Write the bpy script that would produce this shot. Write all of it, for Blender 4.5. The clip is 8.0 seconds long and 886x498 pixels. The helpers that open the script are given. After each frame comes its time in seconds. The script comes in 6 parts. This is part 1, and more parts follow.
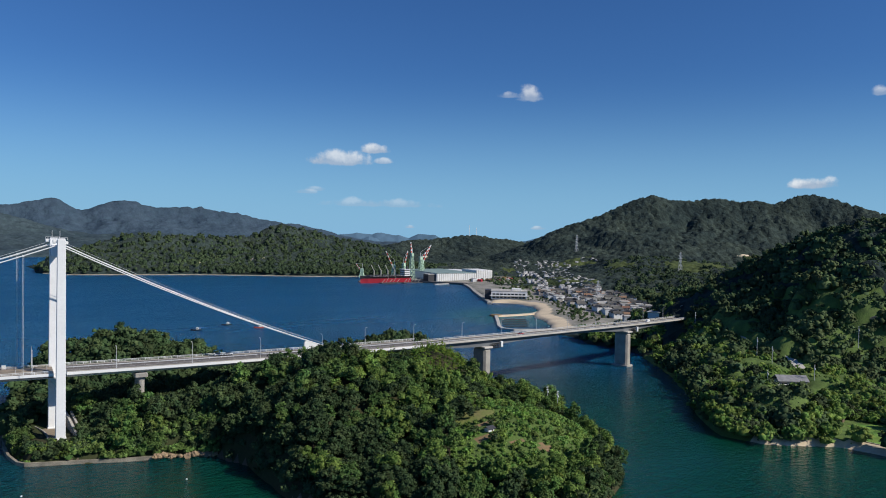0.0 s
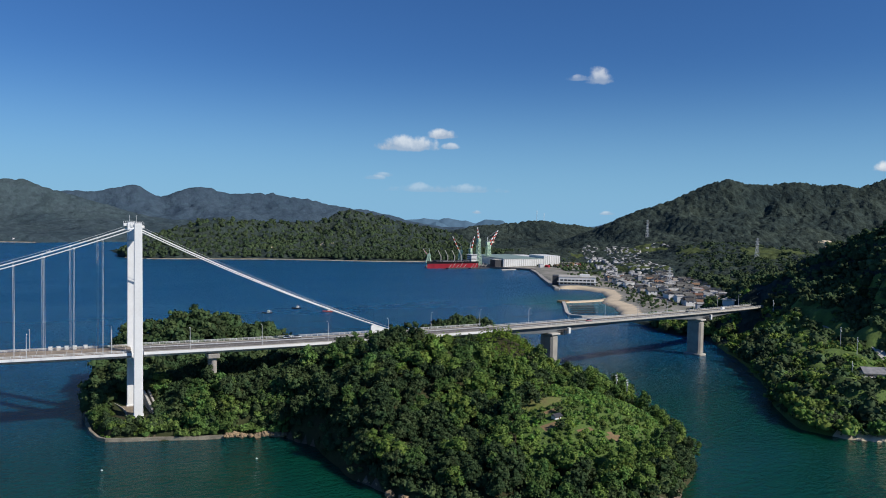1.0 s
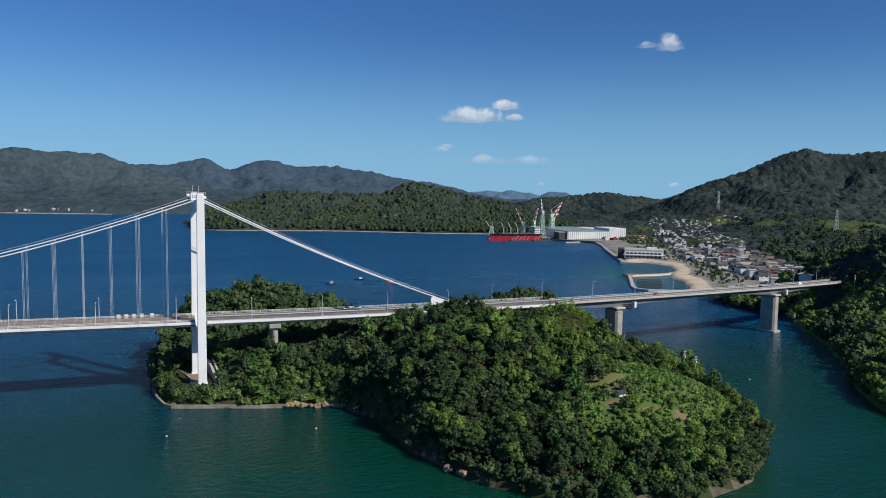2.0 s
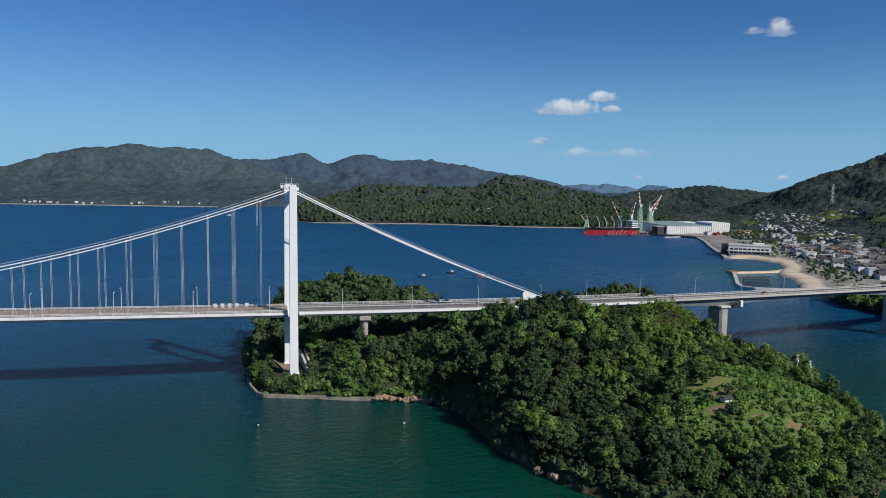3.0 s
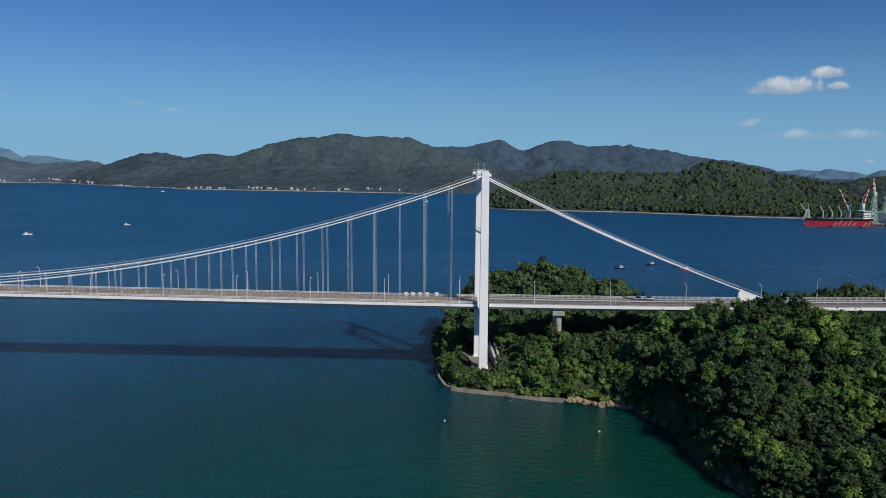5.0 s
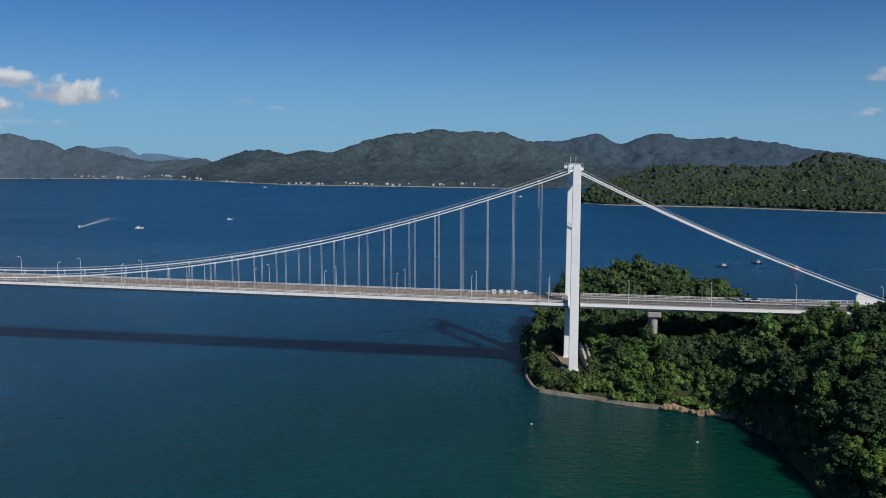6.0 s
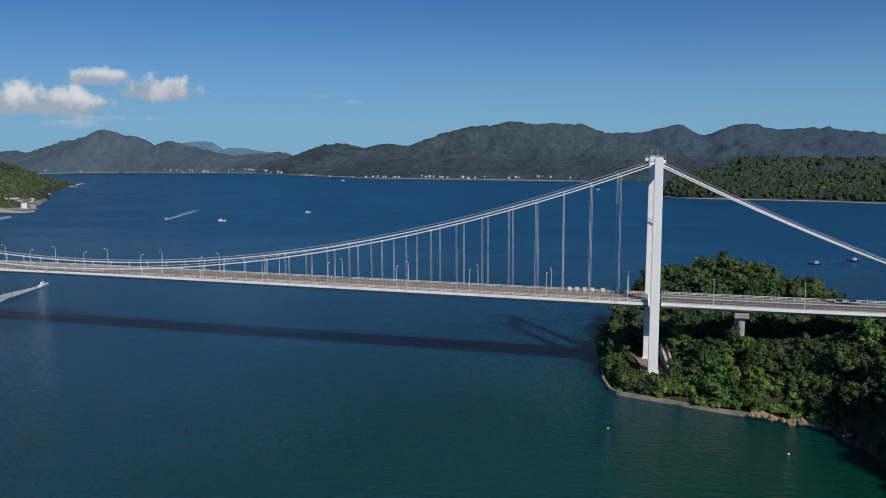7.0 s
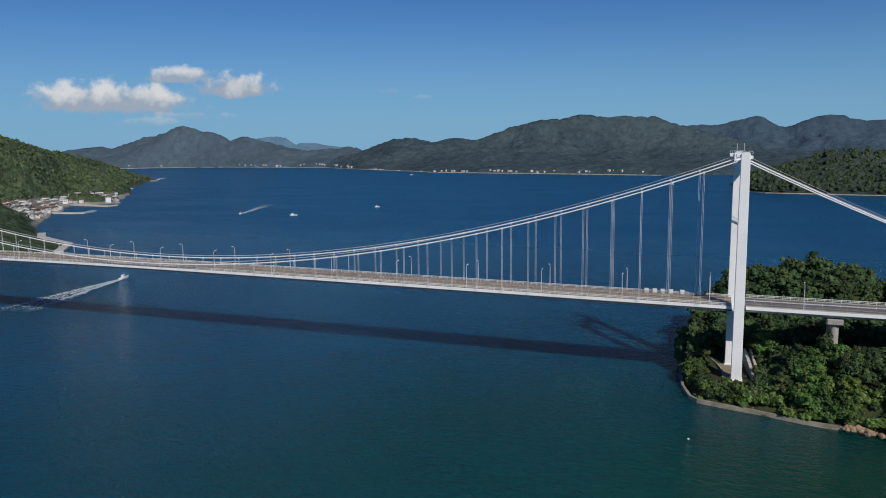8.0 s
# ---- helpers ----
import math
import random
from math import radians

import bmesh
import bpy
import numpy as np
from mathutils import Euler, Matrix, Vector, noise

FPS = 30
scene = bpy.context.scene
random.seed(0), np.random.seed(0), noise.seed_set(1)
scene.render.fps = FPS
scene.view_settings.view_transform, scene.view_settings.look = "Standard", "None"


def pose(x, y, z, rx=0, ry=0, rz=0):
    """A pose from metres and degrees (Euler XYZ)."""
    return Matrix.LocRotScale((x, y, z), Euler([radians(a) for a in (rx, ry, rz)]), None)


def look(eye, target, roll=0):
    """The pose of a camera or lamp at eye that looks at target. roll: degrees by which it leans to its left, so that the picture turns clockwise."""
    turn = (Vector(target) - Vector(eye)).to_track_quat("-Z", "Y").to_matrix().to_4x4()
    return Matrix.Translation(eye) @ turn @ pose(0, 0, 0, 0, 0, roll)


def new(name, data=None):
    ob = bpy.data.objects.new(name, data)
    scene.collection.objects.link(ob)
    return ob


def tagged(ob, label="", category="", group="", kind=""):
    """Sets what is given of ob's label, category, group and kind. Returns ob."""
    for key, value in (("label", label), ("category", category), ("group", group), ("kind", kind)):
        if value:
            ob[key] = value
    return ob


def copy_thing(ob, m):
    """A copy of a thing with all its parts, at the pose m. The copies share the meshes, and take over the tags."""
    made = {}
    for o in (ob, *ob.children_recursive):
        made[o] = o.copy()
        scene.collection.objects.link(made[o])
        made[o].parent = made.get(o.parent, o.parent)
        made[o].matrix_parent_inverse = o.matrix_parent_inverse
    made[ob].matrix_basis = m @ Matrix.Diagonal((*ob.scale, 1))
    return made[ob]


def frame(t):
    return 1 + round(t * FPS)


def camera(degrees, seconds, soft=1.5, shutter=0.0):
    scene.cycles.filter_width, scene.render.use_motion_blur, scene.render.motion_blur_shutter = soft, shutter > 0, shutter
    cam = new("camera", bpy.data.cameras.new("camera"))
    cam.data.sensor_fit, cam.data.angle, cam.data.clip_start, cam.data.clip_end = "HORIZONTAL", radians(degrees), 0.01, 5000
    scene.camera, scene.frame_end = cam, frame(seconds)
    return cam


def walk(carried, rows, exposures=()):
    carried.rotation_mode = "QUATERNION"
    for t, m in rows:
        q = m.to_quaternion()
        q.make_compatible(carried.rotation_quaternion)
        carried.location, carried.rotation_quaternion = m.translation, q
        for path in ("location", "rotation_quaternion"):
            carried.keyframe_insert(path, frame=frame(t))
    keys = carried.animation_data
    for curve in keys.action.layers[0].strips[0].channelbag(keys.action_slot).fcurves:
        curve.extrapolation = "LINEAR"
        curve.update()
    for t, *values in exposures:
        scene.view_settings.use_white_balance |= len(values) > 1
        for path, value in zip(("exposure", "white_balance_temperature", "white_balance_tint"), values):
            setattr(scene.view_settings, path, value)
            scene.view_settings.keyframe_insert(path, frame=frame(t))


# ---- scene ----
cam = camera(62.13, 8.0, soft=1.0)
# seconds, x, y, z, yaw, pitch, roll
PATH = [
    (0, -17.94, -358.83, 100.78, -30.294, -1.41, 1.065),
    (0.5, -17.14, -357.48, 100.62, -27.463, -1.539, 1.039),
    (1, -15.87, -355.84, 100.19, -25.098, -2.627, 1.018),
    (1.2, -15.07, -354.54, 99.99, -24.198, -3.557, 1.0),
    (2.5, -9.64, -345.77, 98.49, -16.959, -5.155, 0.879),
    (3, -8.13, -341.11, 97.95, -12.921, -5.442, 0.766),
    (3.5, -7.05, -335.52, 97.56, -9.127, -5.705, 0.73),
    (4, -6.59, -330.08, 97.35, -5.444, -6.017, 0.63),
    (4.5, -6.53, -324.99, 97.28, -1.763, -6.315, 0.458),
    (5, -6.25, -320.01, 97.33, 2.123, -6.615, 0.393),
    (6.5, -3.7, -307.81, 96.84, 12.683, -7.263, -0.264),
    (7, -4.75, -304.27, 97.13, 15.428, -7.548, -0.381),
    (7.5, -6.3, -300.89, 97.48, 18.053, -7.778, -0.527),
    (8, -8.12, -297.53, 97.98, 20.746, -7.96, -0.677),
]
walk(cam, [(t, pose(x, y, z, 90 + pitch, 0, yaw) @ pose(0, 0, 0, 0, 0, roll)) for t, x, y, z, yaw, pitch, roll in PATH],
     exposures=[(0.0, -0.1), (2.5, -0.12), (4.5, -0.3), (6.5, -0.42), (8.0, -0.44)])

# ---- light ----
SUN = Vector((0.62, -0.78, 0.745)).normalized()
world = bpy.data.worlds.new("sky")
scene.world = world
world.use_nodes = True
wn, wl = world.node_tree.nodes, world.node_tree.links
sky = wn.new("ShaderNodeTexSky")
sky.sky_type = "NISHITA"
sky.sun_disc = False
sky.sun_elevation = math.asin(SUN.z)
sky.sun_rotation = math.atan2(SUN.x, SUN.y)
sky.altitude = 0.0
sky.air_density = 1.0
sky.dust_density = 0.1
sky.ozone_density = 1.6
# clear autumn air: a deeper blue than the plain model gives
tone = wn.new("ShaderNodeMix")
tone.data_type, tone.blend_type = "RGBA", "MULTIPLY"
tone.inputs["Factor"].default_value = 1.0
tone.inputs["B"].default_value = (0.37, 0.74, 1.30, 1)
wl.new(sky.outputs[0], tone.inputs["A"])
# pale sea haze low over the horizon, all the way round
way = wn.new("ShaderNodeTexCoord")
parts = wn.new("ShaderNodeSeparateXYZ")
wl.new(way.outputs["Generated"], parts.inputs[0])
low = wn.new("ShaderNodeMapRange")
low.interpolation_type = "SMOOTHERSTEP"
low.inputs[1].default_value, low.inputs[2].default_value, low.inputs[3].default_value, low.inputs[4].default_value = -0.06, 0.23, 0.85, 0.0
wl.new(parts.outputs["Z"], low.inputs[0])
haze = wn.new("ShaderNodeMix")
haze.data_type = "RGBA"
haze.inputs["B"].default_value = (4.0, 8.1, 12.3, 1)
wl.new(low.outputs[0], haze.inputs["Factor"])
wl.new(tone.outputs["Result"], haze.inputs["A"])
wl.new(haze.outputs["Result"], wn["Background"].inputs[0])
wn["Background"].inputs[1].default_value = 0.066
sun = new("sun", bpy.data.lights.new("sun", "SUN"))
sun.data.energy, sun.data.angle, sun.data.color = 4.8, radians(0.53), (1.0, 0.95, 0.87)
sun.matrix_world = look(SUN * 100, (0, 0, 0))


# ---- materials ----
def material(name, colour, second=None, scale=1.0, rough=0.7, metal=0.0, bump=0.0, bump_scale=None, island=0.0, obj_random=0.0, fine=0.15, spec=0.3, cells=0.0, tone=0.42, through_leaf=0.0):
    """A surface with two scales of variation: broad patches between two colours, and fine grain."""
    m = bpy.data.materials.new(name)
    m.use_nodes = True
    n, l = m.node_tree.nodes, m.node_tree.links
    b = n["Principled BSDF"]
    b.inputs["Roughness"].default_value, b.inputs["Metallic"].default_value = rough, metal
    b.inputs["Specular IOR Level"].default_value = spec
    tc = n.new("ShaderNodeTexCoord")
    big = n.new("ShaderNodeTexNoise")
    big.inputs["Scale"].default_value, big.inputs["Detail"].default_value = scale, 4
    small = n.new("ShaderNodeTexNoise")
    small.inputs["Scale"].default_value, small.inputs["Detail"].default_value = scale * 11, 3
    l.new(tc.outputs["Object"], big.inputs["Vector"])
    l.new(tc.outputs["Object"], small.inputs["Vector"])
    second = second or tuple(c * 0.8 for c in colour)
    ramp = n.new("ShaderNodeValToRGB")
    ramp.color_ramp.elements[0].position, ramp.color_ramp.elements[1].position = 0.35, 0.65
    ramp.color_ramp.elements[0].color, ramp.color_ramp.elements[1].color = (*second, 1), (*colour, 1)
    l.new(big.outputs[0], ramp.inputs[0])
    hsv = n.new("ShaderNodeHueSaturation")
    l.new(ramp.outputs[0], hsv.inputs["Color"])
    val = n.new("ShaderNodeMapRange")
    val.inputs[1].default_value, val.inputs[2].default_value = 0.25, 0.75
    val.inputs[3].default_value, val.inputs[4].default_value = 1 - fine, 1 + fine
    l.new(small.outputs[0], val.inputs[0])
    out = val.outputs[0]
    for amount, node, socket in ((island, "ShaderNodeNewGeometry", "Random Per Island"), (obj_random, "ShaderNodeObjectInfo", "Random")):
        if amount:
            src = n.new(node)
            mr = n.new("ShaderNodeMapRange")
            mr.inputs[3].default_value, mr.inputs[4].default_value = 1 - amount, 1 + amount
            l.new(src.outputs[socket], mr.inputs[0])
            mul = n.new("ShaderNodeMath")
            mul.operation = "MULTIPLY"
            l.new(out, mul.inputs[0])
            l.new(mr.outputs[0], mul.inputs[1])
            out = mul.outputs[0]
            hue = n.new("ShaderNodeMapRange")
            hue.inputs[3].default_value, hue.inputs[4].default_value = 0.5 - amount * 0.05, 0.5 + amount * 0.05
            l.new(src.outputs[socket], hue.inputs[0])
            l.new(hue.outputs[0], hsv.inputs["Hue"])
    if cells:
        # one tone for each tree or clump
        vo = n.new("ShaderNodeTexVoronoi")
        vo.inputs["Scale"].default_value = 1.0 / cells
        l.new(tc.outputs["Object"], vo.inputs["Vector"])
        pick = n.new("ShaderNodeSeparateColor")
        l.new(vo.outputs["Color"], pick.inputs[0])
        mr = n.new("ShaderNodeMapRange")
        mr.inputs[3].default_value, mr.inputs[4].default_value = 1 - tone, 1 + tone
        l.new(pick.outputs[0], mr.inputs[0])
        mul = n.new("ShaderNodeMath")
        mul.operation = "MULTIPLY"
        l.new(out, mul.inputs[0])
        l.new(mr.outputs[0], mul.inputs[1])
        out = mul.outputs[0]
        hue = n.new("ShaderNodeMapRange")
        hue.inputs[3].default_value, hue.inputs[4].default_value = 0.5 - tone * 0.06, 0.5 + tone * 0.06
        l.new(pick.outputs[1], hue.inputs[0])
        l.new(hue.outputs[0], hsv.inputs["Hue"])
    l.new(out, hsv.inputs["Value"])
    l.new(hsv.outputs[0], b.inputs["Base Color"])
    if through_leaf:
        tl, ms = n.new("ShaderNodeBsdfTranslucent"), n.new("ShaderNodeMixShader")
        l.new(hsv.outputs[0], tl.inputs["Color"])
        ms.inputs[0].default_value = through_leaf
        l.new(b.outputs[0], ms.inputs[1])
        l.new(tl.outputs[0], ms.inputs[2])
        l.new(ms.outputs[0], n["Material Output"].inputs[0])
    if bump:
        bn = n.new("ShaderNodeTexNoise")
        bn.inputs["Scale"].default_value, bn.inputs["Detail"].default_value = bump_scale or scale * 6, 4
        l.new(tc.outputs["Object"], bn.inputs["Vector"])
        bp = n.new("ShaderNodeBump")
        bp.inputs["Strength"].default_value, bp.inputs["Distance"].default_value = 0.8, bump
        l.new(bn.outputs[0], bp.inputs["Height"])
        l.new(bp.outputs[0], b.inputs["Normal"])
    return m


def water_material():
    m = bpy.data.materials.new("sea_water")
    m.use_nodes = True
    n, l = m.node_tree.nodes, m.node_tree.links
    b = n["Principled BSDF"]
    b.inputs["IOR"].default_value = 1.33
    b.inputs["Specular IOR Level"].default_value = 0.42
    b.inputs["Specular Tint"].default_value = (0.6, 0.87, 1.0, 1)
    # light scatters some metres through the water, so that shadows on it are soft
    b.subsurface_method = "BURLEY"
    b.inputs["Subsurface Weight"].default_value = 1.0
    b.inputs["Subsurface Radius"].default_value = (0.5, 0.9, 1.3)
    b.inputs["Subsurface Scale"].default_value = 5.0
    tc = n.new("ShaderNodeTexCoord")
    # shallow green water round the near island and its bay, deep blue further out with the sky's reflection painted
    # into the colour
    sep = n.new("ShaderNodeSeparateXYZ")
    l.new(tc.outputs["Object"], sep.inputs[0])
    off = n.new("ShaderNodeVectorMath")
    off.operation = "SUBTRACT"
    off.inputs[1].default_value = (160, -150, 0)
    l.new(tc.outputs["Object"], off.inputs[0])
    sc = n.new("ShaderNodeVectorMath")
    sc.operation = "MULTIPLY"
    sc.inputs[1].default_value = (0.7, 1.15, 0)
    l.new(off.outputs[0], sc.inputs[0])
    ln = n.new("ShaderNodeVectorMath")
    ln.operation = "LENGTH"
    l.new(sc.outputs[0], ln.inputs[0])
    nz = n.new("ShaderNodeTexNoise")
    nz.inputs["Scale"].default_value, nz.inputs["Detail"].default_value = 0.012, 4
    l.new(tc.outputs["Object"], nz.inputs["Vector"])
    add = n.new("ShaderNodeMath")
    add.operation = "MULTIPLY_ADD"
    add.inputs[1].default_value = 90.0
    l.new(nz.outputs[0], add.inputs[0])
    l.new(ln.outputs["Value"], add.inputs[2])
    mr = n.new("ShaderNodeMapRange")
    mr.interpolation_type = "SMOOTHSTEP"
    mr.inputs[1].default_value, mr.inputs[2].default_value = 150.0, 440.0
    l.new(add.outputs[0], mr.inputs[0])
    mix = n.new("ShaderNodeMix")
    mix.data_type = "RGBA"
    mix.inputs["A"].default_value, mix.inputs["B"].default_value = (0.002, 0.046, 0.028, 1), (0.003, 0.080, 0.190, 1)
    l.new(mr.outputs[0], mix.inputs["Factor"])
    # turquoise shallows off the beach
    lag = n.new("ShaderNodeVectorMath")
    lag.operation = "DISTANCE"
    lag.inputs[1].default_value = (515, 350, 0)
    l.new(tc.outputs["Object"], lag.inputs[0])
    lm = n.new("ShaderNodeMapRange")
    lm.interpolation_type = "SMOOTHSTEP"
    lm.inputs[1].default_value, lm.inputs[2].default_value = 60.0, 130.0
    l.new(lag.outputs["Value"], lm.inputs[0])
    shoal = n.new("ShaderNodeMix")
    shoal.data_type = "RGBA"
    shoal.inputs["A"].default_value = (0.012, 0.11, 0.14, 1)
    l.new(lm.outputs[0], shoal.inputs["Factor"])
    l.new(mix.outputs["Result"], shoal.inputs["B"])
    l.new(shoal.outputs["Result"], b.inputs["Base Color"])
    # long patches of calmer and rougher water
    st = n.new("ShaderNodeVectorMath")
    st.operation = "MULTIPLY"
    st.inputs[1].default_value = (0.42, 1.0, 1.0)
    l.new(tc.outputs["Object"], st.inputs[0])
    pn = n.new("ShaderNodeTexNoise")
    pn.inputs["Scale"].default_value, pn.inputs["Detail"].default_value = 0.012, 5
    l.new(st.outputs[0], pn.inputs["Vector"])
    rr = n.new("ShaderNodeMapRange")
    rr.inputs[1].default_value, rr.inputs[2].default_value, rr.inputs[3].default_value, rr.inputs[4].default_value = 0.35, 0.65, 0.04, 0.10
    l.new(pn.outputs[0], rr.inputs[0])
    # open water far out is ruffled finely by the wind, the sheltered bay lies calmer
    wind = n.new("ShaderNodeMapRange")
    wind.interpolation_type = "SMOOTHSTEP"
    wind.inputs[1].default_value, wind.inputs[2].default_value, wind.inputs[4].default_value = -60.0, 650.0, 0.30
    l.new(sep.outputs["Y"], wind.inputs[0])
    ruffle = n.new("ShaderNodeMath")
    l.new(rr.outputs[0], ruffle.inputs[0])
    l.new(wind.outputs[0], ruffle.inputs[1])
    l.new(ruffle.outputs[0], b.inputs["Roughness"])
    w1 = n.new("ShaderNodeTexNoise")
    w1.inputs["Scale"].default_value, w1.inputs["Detail"].default_value = 0.32, 3
    l.new(st.outputs[0], w1.inputs["Vector"])
    w2 = n.new("ShaderNodeTexNoise")
    w2.inputs["Scale"].default_value, w2.inputs["Detail"].default_value, w2.inputs["Roughness"].default_value = 0.8, 6, 0.6
    l.new(tc.outputs["Object"], w2.inputs["Vector"])
    both = n.new("ShaderNodeMath")
    both.operation = "MULTIPLY_ADD"
    both.inputs[1].default_value = 0.55
    l.new(w2.outputs[0], both.inputs[0])
    l.new(w1.outputs[0], both.inputs[2])
    # wind-drawn wavelets, long across the strait
    sw = n.new("ShaderNodeVectorMath")
    sw.operation = "MULTIPLY"
    sw.inputs[1].default_value = (0.6, 1.0, 1.0)
    l.new(tc.outputs["Object"], sw.inputs[0])
    w3 = n.new("ShaderNodeTexNoise")
    w3.inputs["Scale"].default_value, w3.inputs["Detail"].default_value, w3.inputs["Distortion"].default_value = 0.42, 5, 0.8
    l.new(sw.outputs[0], w3.inputs["Vector"])
    lines = n.new("ShaderNodeMath")
    lines.operation = "MULTIPLY_ADD"
    lines.inputs[1].default_value = 2.6
    l.new(w3.outputs[0], lines.inputs[0])
    l.new(both.outputs[0], lines.inputs[2])
    both = lines
    bp = n.new("ShaderNodeBump")
    bp.inputs["Strength"].default_value, bp.inputs["Distance"].default_value = 1.0, 2.0
    swell = n.new("ShaderNodeMapRange")
    swell.inputs[3].default_value, swell.inputs[4].default_value = 0.35, 5.0
    l.new(mr.outputs[0], swell.inputs[0])
    gust = n.new("ShaderNodeMapRange")
    gust.inputs[1].default_value, gust.inputs[2].default_value, gust.inputs[3].default_value, gust.inputs[4].default_value = 0.38, 0.62, 0.6, 1.35
    l.new(pn.outputs[0], gust.inputs[0])
    wave = n.new("ShaderNodeMath")
    wave.operation = "MULTIPLY"
    l.new(swell.outputs[0], wave.inputs[0])
    l.new(gust.outputs[0], wave.inputs[1])
    l.new(wave.outputs[0], bp.inputs["Distance"])
    l.new(both.outputs[0], bp.inputs["Height"])
    l.new(bp.outputs[0], b.inputs["Normal"])
    return m


def cloud_material():
    """Fair-weather vapour with ragged edges: a heaped white top and flat grey base, their light and shade painted."""
    m = bpy.data.materials.new("cloud_vapour")
    m.use_nodes = True
    n, l = m.node_tree.nodes, m.node_tree.links
    n.remove(n["Principled BSDF"])

    def maths(op, x, y):
        k = n.new("ShaderNodeMath")
        k.operation = op
        for i, v in enumerate((x, y)):
            if isinstance(v, (int, float)):
                k.inputs[i].default_value = v
            else:
                l.new(v, k.inputs[i])
        return k.outputs[0]

    tc, geo, obj = n.new("ShaderNodeTexCoord"), n.new("ShaderNodeNewGeometry"), n.new("ShaderNodeObjectInfo")
    sep = n.new("ShaderNodeSeparateXYZ")
    l.new(tc.outputs["Generated"], sep.inputs[0])
    nz = n.new("ShaderNodeTexNoise")
    nz.inputs["Scale"].default_value, nz.inputs["Detail"].default_value, nz.inputs["Roughness"].default_value = 0.0085, 8, 0.56
    l.new(geo.outputs["Position"], nz.inputs["Vector"])
    puff = maths("SUBTRACT", nz.outputs[0], 0.5)
    u = maths("SUBTRACT", maths("MULTIPLY", sep.outputs["X"], 2.0), 1.0)
    v = maths("SUBTRACT", sep.outputs["Z"], 0.3)
    w = maths("MAXIMUM", maths("MULTIPLY", v, 1.5), maths("MULTIPLY", v, -5.0))
    r2 = maths("ADD", maths("MULTIPLY", u, u), maths("MULTIPLY", w, w))
    body = maths("ADD", maths("SUBTRACT", 0.54, r2), maths("MULTIPLY", puff, 1.8))
    edge = n.new("ShaderNodeMapRange")
    edge.interpolation_type = "SMOOTHSTEP"
    edge.inputs[1].default_value, edge.inputs[2].default_value = 0.0, 0.5
    l.new(body, edge.inputs[0])
    thick = maths("MULTIPLY", edge.outputs[0], obj.outputs["Alpha"])
    # sunlit tops and shaded bases are painted into the cloud's own glow
    cr = n.new("ShaderNodeValToRGB")
    cr.color_ramp.elements[0].position, cr.color_ramp.elements[1].position = 0.30, 0.62
    cr.color_ramp.elements[0].color, cr.color_ramp.elements[1].color = (0.44, 0.52, 0.64, 1), (0.86, 0.89, 0.92, 1)
    l.new(maths("ADD", maths("ADD", v, 0.25), maths("MULTIPLY", puff, 1.1)), cr.inputs[0])
    glow = n.new("ShaderNodeEmission")
    l.new(cr.outputs[0], glow.inputs[0])
    clear = n.new("ShaderNodeBsdfTransparent")
    mix = n.new("ShaderNodeMixShader")
    l.new(thick, mix.inputs[0])
    l.new(clear.outputs[0], mix.inputs[1])
    l.new(glow.outputs[0], mix.inputs[2])
    l.new(mix.outputs[0], n["Material Output"].inputs[0])
    return m


